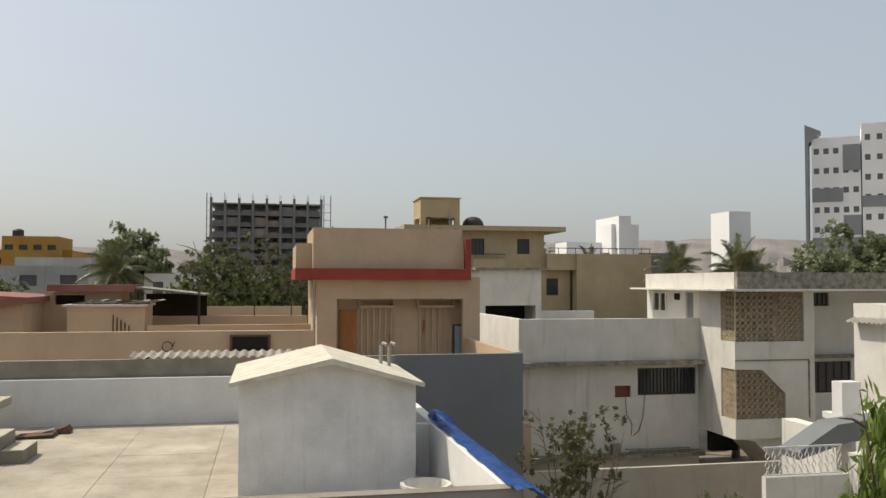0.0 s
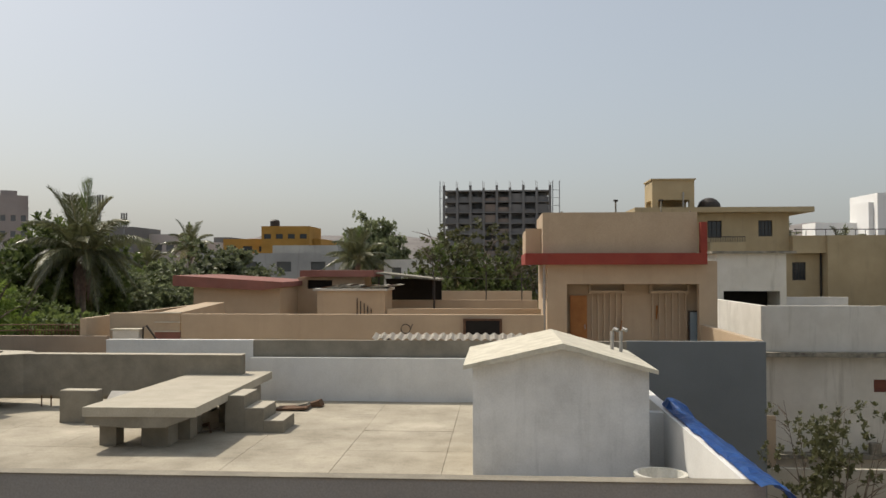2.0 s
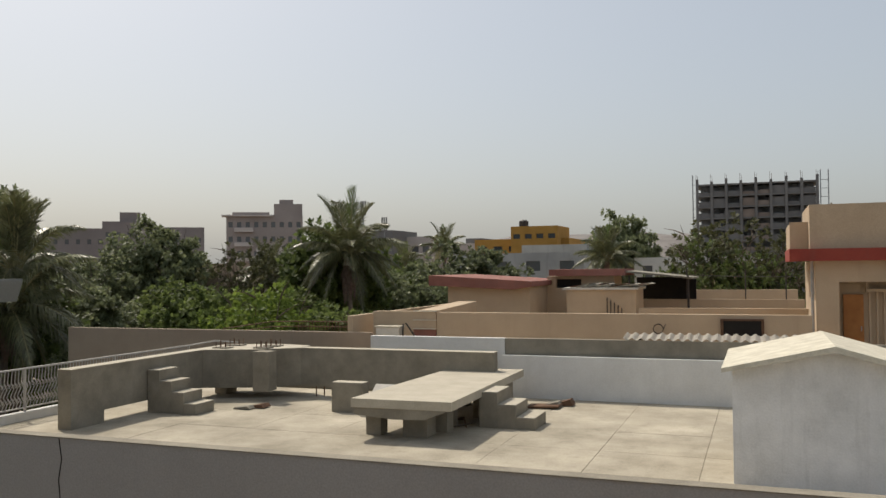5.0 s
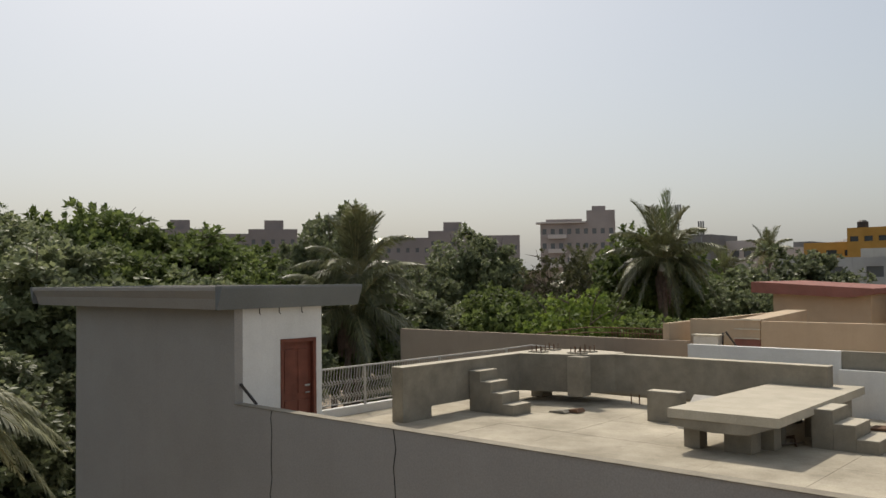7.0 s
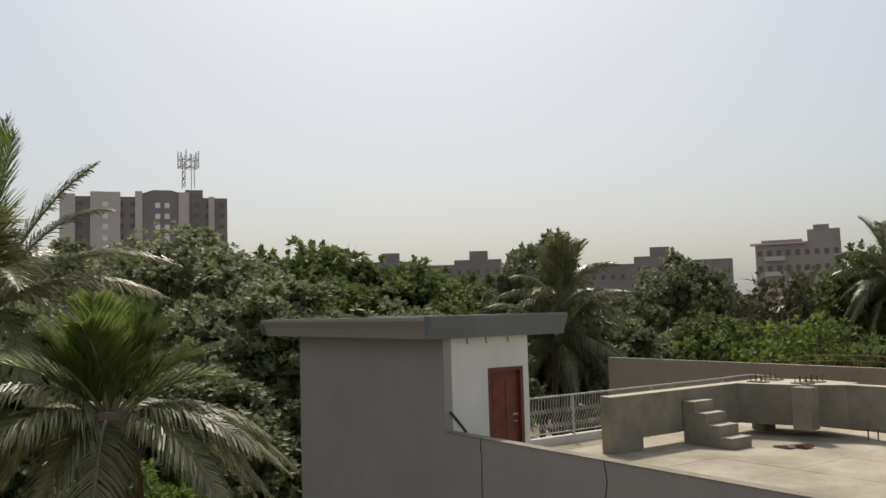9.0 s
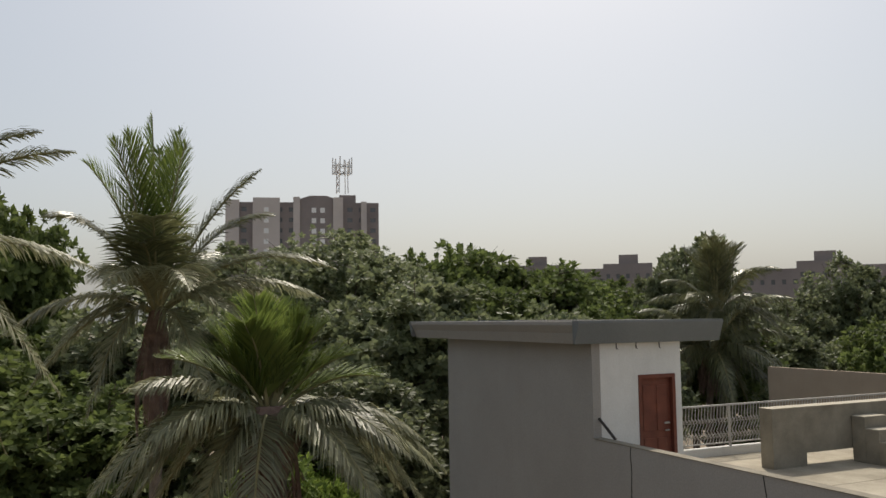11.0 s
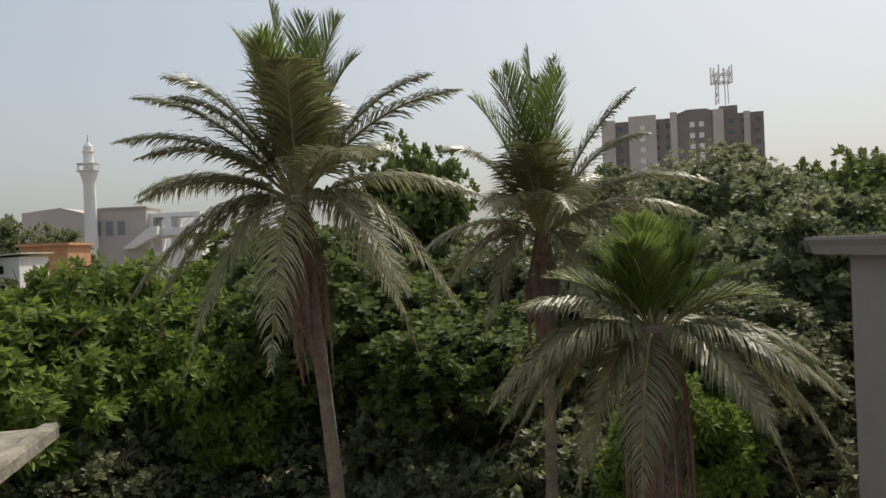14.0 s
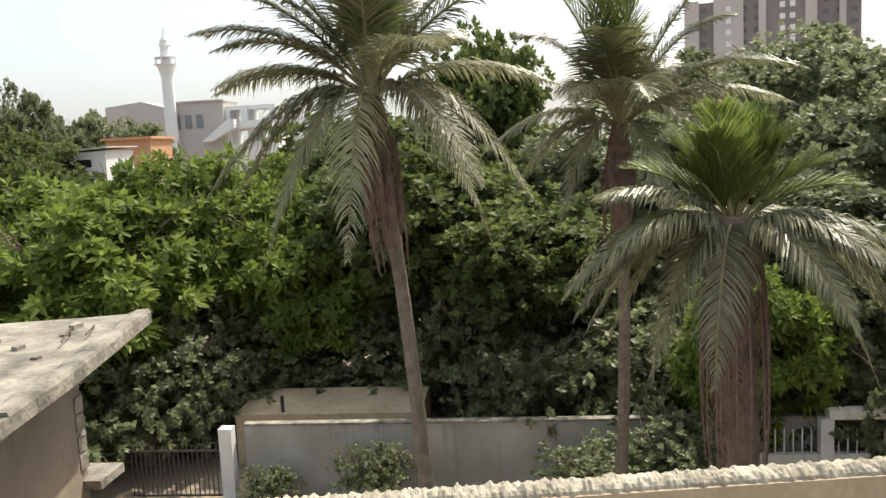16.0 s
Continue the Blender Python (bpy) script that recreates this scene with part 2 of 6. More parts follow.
def single(name, bm, mat, label, category, group="", kind=""):
    """A thing of one mesh with its origin at its base."""
    lo = Vector((min(v.co.x for v in bm.verts), min(v.co.y for v in bm.verts), min(v.co.z for v in bm.verts)))
    hi = Vector((max(v.co.x for v in bm.verts), max(v.co.y for v in bm.verts), lo.z))
    o = (lo + hi) / 2
    for v in bm.verts:
        v.co -= o
    ob = tagged(new(name, to_mesh(name, bm, mat)), label, category, group, kind)
    ob.location = o
    ORIGIN[ob] = o
    return ob


def box(x0, x1, y0, y1, z0, z1, bm=None, bevel=0.0):
    bm = bm or bmesh.new()
    vs = [bm.verts.new((x, y, z)) for z in (z0, z1) for y in (y0, y1) for x in (x0, x1)]
    fs = [bm.faces.new([vs[i] for i in q]) for q in ((0, 2, 3, 1), (4, 5, 7, 6), (0, 1, 5, 4), (2, 6, 7, 3), (0, 4, 6, 2), (1, 3, 7, 5))]
    if bevel:
        es = list({e for f in fs for e in f.edges})
        bmesh.ops.bevel(bm, geom=es, offset=bevel, segments=2, affect="EDGES", profile=0.6)
    return bm


def boxes(*rows):
    bm = bmesh.new()
    for r in rows:
        box(*r, bm=bm)
    return bm


def prism(points, axis, a, b, bm=None):
    """A polygon swept along an axis from a to b. Points are given in the two other axes, in x, y, z order."""
    bm = bm or bmesh.new()

    def put(p, q, s):
        return {"x": (s, p, q), "y": (p, s, q), "z": (p, q, s)}[axis]
    lo = [bm.verts.new(put(p, q, a)) for p, q in points]
    hi = [bm.verts.new(put(p, q, b)) for p, q in points]
    n = len(points)
    bm.faces.new(lo)
    bm.faces.new(hi[::-1])
    for i in range(n):
        bm.faces.new((lo[i], lo[(i + 1) % n], hi[(i + 1) % n], hi[i]))
    return bm


def tube(points, radii, n=8, bm=None):
    """A round bar along points, its radius given at each."""
    bm = bm or bmesh.new()
    pts = [Vector(p) for p in points]
    if not isinstance(radii, (list, tuple)):
        radii = [radii] * len(pts)
    rings = []
    for i, p in enumerate(pts):
        d = (pts[min(i + 1, len(pts) - 1)] - pts[max(i - 1, 0)]).normalized()
        side = d.cross(Vector((0.31, 0.17, 1)) if abs(d.z) < 0.9 else Vector((1, 0.2, 0))).normalized()
        up = side.cross(d)
        rings.append([bm.verts.new(p + (side * math.cos(k * 2 * math.pi / n) + up * math.sin(k * 2 * math.pi / n)) * radii[i]) for k in range(n)])
    for r, s in zip(rings, rings[1:]):
        for k in range(n):
            bm.faces.new((r[k], r[(k + 1) % n], s[(k + 1) % n], s[k]))
    bm.faces.new(rings[0][::-1])
    bm.faces.new(rings[-1])
    return bm


def wall_y(x0, x1, z0, z1, y0, y1, holes=(), bm=None):
    """A wall across x with rectangular openings (x0, x1, z0, z1), as one closed shell."""
    bm = bm or bmesh.new()
    xs = sorted({round(v, 4) for v in (x0, x1, *(h[0] for h in holes), *(h[1] for h in holes)) if x0 <= v <= x1})
    zs = sorted({round(v, 4) for v in (z0, z1, *(h[2] for h in holes), *(h[3] for h in holes)) if z0 <= v <= z1})
    made = {}

    def at(x, y, z):
        if (x, y, z) not in made:
            made[x, y, z] = bm.verts.new((x, y, z))
        return made[x, y, z]

    def solid(i, j):
        if not (0 <= i < len(xs) - 1 and 0 <= j < len(zs) - 1):
            return False
        x, z = (xs[i] + xs[i + 1]) / 2, (zs[j] + zs[j + 1]) / 2
        return not any(h[0] < x < h[1] and h[2] < z < h[3] for h in holes)
    for i in range(len(xs) - 1):
        for j in range(len(zs) - 1):
            if not solid(i, j):
                continue
            a, b, c, d = xs[i], xs[i + 1], zs[j], zs[j + 1]
            bm.faces.new((at(a, y0, c), at(b, y0, c), at(b, y0, d), at(a, y0, d)))
            bm.faces.new((at(a, y1, c), at(a, y1, d), at(b, y1, d), at(b, y1, c)))
            if not solid(i - 1, j):
                bm.faces.new((at(a, y0, c), at(a, y0, d), at(a, y1, d), at(a, y1, c)))
            if not solid(i + 1, j):
                bm.faces.new((at(b, y0, c), at(b, y1, c), at(b, y1, d), at(b, y0, d)))
            if not solid(i, j - 1):
                bm.faces.new((at(a, y0, c), at(a, y1, c), at(b, y1, c), at(b, y0, c)))
            if not solid(i, j + 1):
                bm.faces.new((at(a, y0, d), at(b, y0, d), at(b, y1, d), at(a, y1, d)))
    return bm


def wall_x(y0, y1, z0, z1, x0, x1, holes=(), bm=None):
    bm = wall_y(y0, y1, z0, z1, x0, x1, holes, bm)
    for v in bm.verts:
        v.co.x, v.co.y = v.co.y, v.co.x
    return bm


def window(parent, x0, x1, z0, z1, y, bars=4, frame_mat=IRON, pane_mat=GLASS, cross=1):
    """A grilled window in a wall that faces -y: frame, pane and bars."""
    w = part("window", boxes((x0, x1, y, y + 0.06, z1 - 0.07, z1), (x0, x1, y, y + 0.06, z0, z0 + 0.07),
                             (x0, x0 + 0.07, y, y + 0.06, z0 + 0.07, z1 - 0.07), (x1 - 0.07, x1, y, y + 0.06, z0 + 0.07, z1 - 0.07)), frame_mat, parent)
    part("pane", box(x0 + 0.07, x1 - 0.07, y + 0.03, y + 0.045, z0 + 0.07, z1 - 0.07), pane_mat, w)
    for i in range(bars):
        x = x0 + (x1 - x0) * (i + 1) / (bars + 1)
        part("bar", box(x - 0.012, x + 0.012, y - 0.02, y + 0.004, z0 + 0.05, z1 - 0.05), frame_mat, w)
    for i in range(cross):
        z = z0 + (z1 - z0) * (i + 1) / (cross + 1)
        part("bar", box(x0 + 0.05, x1 - 0.05, y - 0.016, y, z - 0.012, z + 0.012), frame_mat, w)
    return w


# ---- ground and distance ----
gb = bmesh.new()
rings = [0, 15, 30, 60, 120, 250, 500, 1000, 2200, 4500]
prev = None
for r in rings:
    cur = [gb.verts.new((r * math.cos(a * math.pi / 24), r * math.sin(a * math.pi / 24), 0.0)) for a in range(48)] if r else [gb.verts.new((0, 0, 0))]
    if prev and len(prev) == 1:
        for a in range(48):
            gb.faces.new((prev[0], cur[a], cur[(a + 1) % 48]))
    elif prev:
        for a in range(48):
            gb.faces.new((prev[a], cur[a], cur[(a + 1) % 48], prev[(a + 1) % 48]))
    prev = cur
tagged(new("ground", to_mesh("ground", gb, EARTH)), "dusty brown open ground between the houses", "ground", kind="structure")


def hill_range(name, az0, az1, dist, h0, h1, seed):
    """A low bare ridge far behind the town."""
    bm = bmesh.new()
    rows = []
    for i in range(70):
        a = radians(az0 + (az1 - az0) * i / 69)
        taper = min(1, i / 8, (69 - i) / 8)
        h = h0 + (h1 - h0) * (noise.fractal(Vector((i * 0.09, seed, 0)), 1.0, 2.0, 5) * 0.5 + 0.5)
        d = Vector((math.sin(a), math.cos(a), 0))
        rows.append([bm.verts.new(d * (dist + k * 160 + 40 * noise.noise(Vector((i * 0.3, k, seed)))) + Vector((0, 0, h * taper * s))) for k, s in enumerate((0.0, 0.55, 0.9, 1.0, 0.0))])
    for r, s in zip(rows, rows[1:]):
        for k in range(4):
            bm.faces.new((r[k], r[k + 1], s[k + 1], s[k]))
    return tagged(new(name, to_mesh(name, bm, HILL)), "low bare hills in haze behind the town", "hill", kind="structure")


hill_range("backdrop", 6, 50, 1500, 92, 122, 3.0)
hill_range("backdrop", -20, 8, 1900, 84, 118, 9.0)


def building(name, x0, x1, y0, y1, z1, mat, label, cols=0, floors=0, win=(1.0, 1.2), base=0.0, group="far buildings", parapet=0.5, pane=FAR_GLASS, z0=None, category="building"):
    """A plain block house with a parapet and recessed windows on the side that faces -y."""
    t = thing(name, ((x0 + x1) / 2, (y0 + y1) / 2, base), label, category, group)
    holes = []
    low = base + 0.8 if z0 is None else z0
    if cols and floors:
        for f in range(floors):
            fh = (z1 - parapet - low) / floors
            for c in range(cols):
                cx = x0 + (x1 - x0) * (c + 0.5) / cols
                zc = low + fh * (f + 0.55)
                holes.append((cx - win[0] / 2, cx + win[0] / 2, zc - win[1] / 2, zc + win[1] / 2))
    part("wall", wall_y(x0, x1, base, z1, y0, y0 + 0.3, holes), mat, t)
    parts("wall", mat, t, (x0, x0 + 0.3, y0 + 0.3, y1, base, z1), (x1 - 0.3, x1, y0 + 0.3, y1, base, z1), (x0 + 0.3, x1 - 0.3, y1 - 0.3, y1, base, z1))
    part("roof", box(x0 + 0.3, x1 - 0.3, y0 + 0.3, y1 - 0.3, z1 - parapet - 0.2, z1 - parapet), SCREED, t)
    if holes:
        pm = to_mesh("window", box(-win[0] / 2, win[0] / 2, 0, 0.05, -win[1] / 2, win[1] / 2), pane)
        for h in holes:
            piece("window", pm, t, ((h[0] + h[1]) / 2, y0 + 0.15, (h[2] + h[3]) / 2))
    return t


# ---- the neighbour's flat roof ----
house = thing("house", (-6, 16, 0), "two-storey house with a flat roof terrace and grey painted walls", "house", kind="structure")
FX0, FX1, FY0, FY1, FZ = -16.6, 2.85, 9.97, 22.05, 7.0
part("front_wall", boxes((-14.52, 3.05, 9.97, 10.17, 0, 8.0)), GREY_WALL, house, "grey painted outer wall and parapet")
part("coping", boxes((-14.52, 3.05, 9.955, 10.185, 8.0, 8.015)), CONCRETE, house, "pale mortar line along the parapet top")
part("side_wall", boxes((2.85, 3.05, 10.17, 22.05, 0, 8.0)), WHITEWASH, house, "whitewashed parapet")
part("back_wall", boxes((-6.6, 3.3, 22.05, 22.25, 0, 8.13)), WHITEWASH, house, "whitewashed parapet")
part("back_wall", boxes((-16.6, -6.6, 22.05, 22.25, 0, 7.12)), CONCRETE, house, "raw low kerb")
part("side_wall", boxes((-16.6, -16.4, 12.25, 22.05, 0, 7.2)), WHITEWASH, house, "low whitewashed kerb under the railing")
part("roof", box(-16.4, 2.85, 10.17, 22.05, 6.7, 6.96), CONCRETE, house)
rng = random.Random(4)
for i in range(10):
    for j in range(6):
        x, y = -16.4 + i * 1.925, 10.17 + j * 1.98
        pm = to_mesh("floor_panel", box(0.004, 1.921, 0.004, 1.976, 0, 0.04 + rng.uniform(-0.003, 0.003)), SCREED)
        piece("floor_panel", pm, house, (x, y, 6.96))

# cracks running down the front wall
for cx, seed in ((-13.3, 1), (-10.0, 2)):
    r = random.Random(seed)
    pts, x = [], cx
    for k in range(16):
        pts.append((x, 9.966, 8.0 - k * 0.16))
        x += r.uniform(-0.035, 0.03)
    part("crack", tube(pts, 0.009, 4), BLACK, house, "hairline crack")

# far side strip of the same property line: higher wall behind
single("wall_north", boxes((-6.6, 3.3, 22.3, 22.5, 0, 8.57)), CONCRETE, "bare cement wall on the property line", "wall", kind="structure")
single("wall_north_2", boxes((-10.65, -6.6, 22.27, 22.47, 0, 8.57)), WHITEWASH, "whitewashed wall on the property line", "wall", kind="structure")
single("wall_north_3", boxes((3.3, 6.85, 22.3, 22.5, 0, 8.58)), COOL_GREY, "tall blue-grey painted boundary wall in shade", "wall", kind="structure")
single("wall_west", wall_y(-25.6, -12.4, 0, 8.35, 26.0, 26.2), TAN, "long tan plastered wall behind the terrace", "wall", kind="structure")


def stair_room():
    t = thing("stair_room", (-18, 11.1, 7), "grey and white stair head room with an overhanging flat roof", "stair room")
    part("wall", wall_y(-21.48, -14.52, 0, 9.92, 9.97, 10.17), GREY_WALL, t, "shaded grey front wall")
    part("wall", wall_x(10.17, 12.25, 7.0, 9.92, -14.72, -14.52, [(11.12, 12.08, 7.0, 9.24)]), WHITEWASH, t, "white wall beside the door")
    part("wall", boxes((-21.48, -14.72, 12.05, 12.25, 0, 9.92), (-21.48, -21.28, 10.17, 12.05, 0, 9.92)), WHITEWASH, t)
    prof = [(9.45, 10.38), (9.45, 10.30), (9.55, 10.14), (9.62, 9.92), (13.0, 9.92), (13.2, 10.30), (13.2, 10.38), (12.9, 10.38), (12.9, 10.2), (9.75, 10.2), (9.75, 10.38)]
    part("roof", prism(prof, "x", -22.9, -14.42), GREY_WALL, t, "grey roof slab with a lipped rim")
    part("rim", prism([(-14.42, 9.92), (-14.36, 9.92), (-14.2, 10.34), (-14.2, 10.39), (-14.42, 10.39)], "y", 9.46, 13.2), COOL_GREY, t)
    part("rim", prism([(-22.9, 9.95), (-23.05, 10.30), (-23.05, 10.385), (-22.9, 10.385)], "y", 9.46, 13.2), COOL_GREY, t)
    d = part("door", boxes((-14.66, -14.6, 11.2, 12.0, 7.02, 9.16)), DOOR_RED, t, "closed red-brown wooden door")
    part("door_frame", boxes((-14.72, -14.5, 11.12, 11.2, 7.0, 9.24), (-14.72, -14.5, 12.0, 12.08, 7.0, 9.24), (-14.72, -14.5, 11.2, 12.0, 9.16, 9.24)), DOOR_RED, t)
    for za, zb in ((7.2, 7.9), (8.05, 9.0)):
        for ya, yb in ((11.28, 11.56), (11.64, 11.92)):
            part("panel", box(-14.6, -14.585, ya, yb, za, zb, bevel=0.006), DOOR_RED, d)
    part("handle", tube([(-14.58, 11.9, 8.05), (-14.53, 11.9, 8.05), (-14.53, 11.8, 8.05)], 0.015, 6), STEEL, d, "metal lever handle")
    part("bolt", box(-14.6, -14.57, 11.82, 11.96, 8.18, 8.22), STEEL, d)
    part("brace", tube([(-14.5, 10.1, 8.4), (-14.1, 10.2, 8.02)], 0.03, 6), IRON, t, "dark diagonal batten")
    for y in (10.5, 11.0, 11.6):
        part("hook", tube([(-14.4, y, 9.92), (-14.4, y, 9.82), (-14.36, y, 9.8)], 0.012, 5), IRON, t)


stair_room()


def raised_wall():
    t = thing("raised_wall", (-13, 19, 7), "raw concrete upstand beam with a slot along its foot", "concrete wall")
    part("beam", boxes((-14.75, -14.38, 14.67, 19.4, 7.3, 8.33)), CONCRETE, t)
    # Thin caps whose pale colour stands for sun on the beam tops.
    parts("top", PLATFORM, t, (-14.76, -14.37, 14.66, 19.4, 8.33, 8.345), (-12.0, -6.39, 20.59, 20.96, 8.33, 8.345), label="thin cap painted pale as a sunlit top")
    part("top", prism([(-14.76, 19.4), (-14.37, 19.4), (-12.9, 19.89), (-12.0, 20.59), (-12.1, 21.31), (-13.3, 21.51), (-14.76, 21.01)], "z", 8.33, 8.345), PLATFORM, t, "thin cap painted pale as a sunlit top")
    part("pier", box(-14.75, -14.38, 14.67, 15.69, 7.0, 7.3), CONCRETE, t)
    b = prism([(-14.75, 19.4), (-14.38, 19.4), (-12.9, 19.9), (-12.0, 20.6), (-12.1, 21.3), (-13.3, 21.5), (-14.75, 21.0)], "z", 7.3, 8.33)
    part("corner_slab", b, CONCRETE, t)
    part("beam", box(-12.0, -6.4, 20.6, 20.95, 7.3, 8.33), CONCRETE, t)
    part("pier", box(-6.75, -6.4, 20.6, 20.95, 7.0, 7.3), CONCRETE, t)
    part("column", box(-12.78, -12.28, 19.4, 19.8, 7.28, 8.335, bevel=0.02), CONCRETE, t)
    part("pier", box(-14.7, -14.3, 20.4, 20.9, 7.0, 7.3), CONCRETE, t)
    for x in (-11.6, -11.35, -9.5):
        part("rebar", tube([(x, 20.75, 6.98), (x, 20.75, 7.32)], 0.018, 5), RUST, t)
    for cx, cy in ((-14.1, 19.95), (-14.2, 20.75), (-12.95, 20.2), (-13.0, 20.8)):
        c = part("collar", boxes((cx - 0.24, cx + 0.24, cy - 0.16, cy + 0.16, 8.345, 8.38)), CONCRETE, t, "dark concrete stub with cut steel rods")
        for k in range(6):
            a, o = k % 3 - 1, k // 3 - 0.5
            part("rebar", tube([(cx + a * 0.16, cy + o * 0.2, 8.36), (cx + a * 0.16 + 0.01, cy + o * 0.2, 8.52 + 0.03 * (k % 2))], 0.013, 5), RUST, c)


raised_wall()


def steps(at, n, run, rise, width, sign):
    t = thing("concrete_steps", at, "short flight of raw concrete steps on the terrace", "steps", "terrace steps")
    for k in range(n):
        x0 = at[0] + sign * run * k
        part("step", box(min(x0, x0 + sign * run), max(x0, x0 + sign * run), at[1], at[1] + width, 7.0, 7.0 + rise * (n - k) - 0.012, bevel=0.012), CONCRETE, t)
        # Thin pale cap, sunlight painted onto each tread.
        part("tread", box(min(x0, x0 + sign * run) + 0.012, max(x0, x0 + sign * run) - 0.006, at[1] + 0.008, at[1] + width - 0.008, 7.0 + rise * (n - k) - 0.012, 7.0 + rise * (n - k)), PLATFORM, t, "thin tread cap painted pale as sunlit")


steps((-14.36, 17.15, 7.0), 4, 0.36, 0.265, 0.75, 1)
steps((-5.85, 17.7, 7.0), 3, 0.42, 0.262, 1.0, 1)

plat = thing("concrete_platform", (-6.8, 18.4, 7), "long raw concrete table slab on stub legs", "concrete platform")
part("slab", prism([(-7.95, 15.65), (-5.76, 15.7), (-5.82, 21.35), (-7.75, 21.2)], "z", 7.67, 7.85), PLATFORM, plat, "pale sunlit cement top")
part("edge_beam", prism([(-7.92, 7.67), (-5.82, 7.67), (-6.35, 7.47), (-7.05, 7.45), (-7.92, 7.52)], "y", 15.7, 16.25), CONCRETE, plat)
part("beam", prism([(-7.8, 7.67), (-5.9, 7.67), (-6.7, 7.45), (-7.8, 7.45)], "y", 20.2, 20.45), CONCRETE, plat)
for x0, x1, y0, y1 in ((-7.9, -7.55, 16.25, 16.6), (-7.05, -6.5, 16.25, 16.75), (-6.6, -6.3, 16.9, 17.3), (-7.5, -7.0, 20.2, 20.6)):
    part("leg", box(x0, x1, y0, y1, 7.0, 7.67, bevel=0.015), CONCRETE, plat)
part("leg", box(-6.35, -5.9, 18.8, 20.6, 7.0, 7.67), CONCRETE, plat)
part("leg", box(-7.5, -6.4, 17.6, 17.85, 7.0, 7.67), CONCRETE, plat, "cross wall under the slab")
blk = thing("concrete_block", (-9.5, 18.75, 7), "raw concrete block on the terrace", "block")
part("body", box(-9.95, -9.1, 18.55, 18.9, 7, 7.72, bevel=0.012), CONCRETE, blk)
# Thin pale cap, sunlight painted onto the block top.
part("top", box(-9.94, -9.11, 18.56, 18.89, 7.72, 7.735), PLATFORM, blk, "thin cap painted pale as a sunlit top")
single("concrete_slab", prism([(18.1, 7.0), (19.0, 7.62), (19.0, 7.67), (18.1, 7.05)], "x", -8.95, -8.35), SHEET, "thin loose cement sheet leaning behind the platform", "slab")
r = random.Random(8)
for k in range(9):
    x, y = -6.6 + r.uniform(-0.5, 0.5), 17.8 + r.uniform(-0.4, 0.4)
    a = r.uniform(0, 3.1)
    single("stick", tube([(x, y, 7.02), (x + math.cos(a) * 0.5, y + math.sin(a) * 0.5, 7.04 + 0.03 * (k % 3))], 0.02, 5), BARK if k % 2 else RUST, "loose scrap stick lying under the platform", "debris", "scrap under the platform")
single("scrap_board", prism([(-5.5, 7.0), (-4.7, 7.05), (-4.72, 7.09), (-5.5, 7.05)], "y", 20.4, 20.9), RUST, "broken board lying on the terrace", "debris")

for k, (x, y) in enumerate(((-12.55, 18.15), (-12.3, 18.4), (-5.2, 20.7), (-4.95, 20.95))):
    single("scrap_board", prism([(x, 7.0), (x + 0.5, 7.03), (x + 0.42, 7.09 + 0.03 * k), (x + 0.05, 7.05)], "y", y, y + 0.35), RUST if k % 2 else OLD_CONCRETE, "broken board lying on the terrace", "debris", "boards on the terrace")


def tank_room():
    t = thing("tank_room", (1.0, 15.4, 7), "small gabled cement tank room with a cream roof", "tank room")
    wb = prism([(-0.45, 7.0), (2.45, 7.0), (2.45, 8.78), (1.03, 9.16), (-0.45, 8.84)], "y", 14.1, 16.9)
    part("wall", wb, RENDER_GREY, t, "blotchy grey cement walls")
    rb = prism([(-0.60, 8.83), (1.03, 9.18), (2.56, 8.77), (2.56, 8.84), (1.03, 9.27), (-0.60, 8.9)], "y", 13.85, 17.1)
    part("roof", rb, CREAM_ROOF, t, "cream lime-coated gable roof")
    for dx in (0.0, 0.16):
        p = part("pipe", tube([(2.1 + dx, 16.0, 8.9), (2.1 + dx, 16.0, 9.3), (2.14 + dx, 15.95, 9.36), (2.2 + dx, 15.9, 9.33)], 0.035, 7), STEEL, t, "grey vent pipe with a bent top")


tank_room()


def tub():
    bm = bmesh.new()
    prof = [(0.0, 0.02), (0.28, 0.02), (0.36, 0.35), (0.40, 0.36), (0.40, 0.40), (0.34, 0.40), (0.27, 0.08), (0.0, 0.06)]
    rings = [[bm.verts.new((2.42 + r * math.cos(a * math.pi / 12), 13.0 + r * math.sin(a * math.pi / 12), 7.0 + z)) for a in range(24)] for r, z in prof[1:-1]]
    for p, q in zip(rings, rings[1:]):
        for a in range(24):
            bm.faces.new((p[a], p[(a + 1) % 24], q[(a + 1) % 24], q[a]))
    bm.faces.new(rings[0])
    bm.faces.new(rings[-1])
    single("tub", bm, PLASTIC, "round off-white plastic tub on the terrace floor", "tub")


tub()
single("partition", box(2.3, 2.85, 15.0, 15.2, 7.0, 7.97), WHITEWASH, "short whitewashed cross wall beside the tank room", "wall", kind="structure")


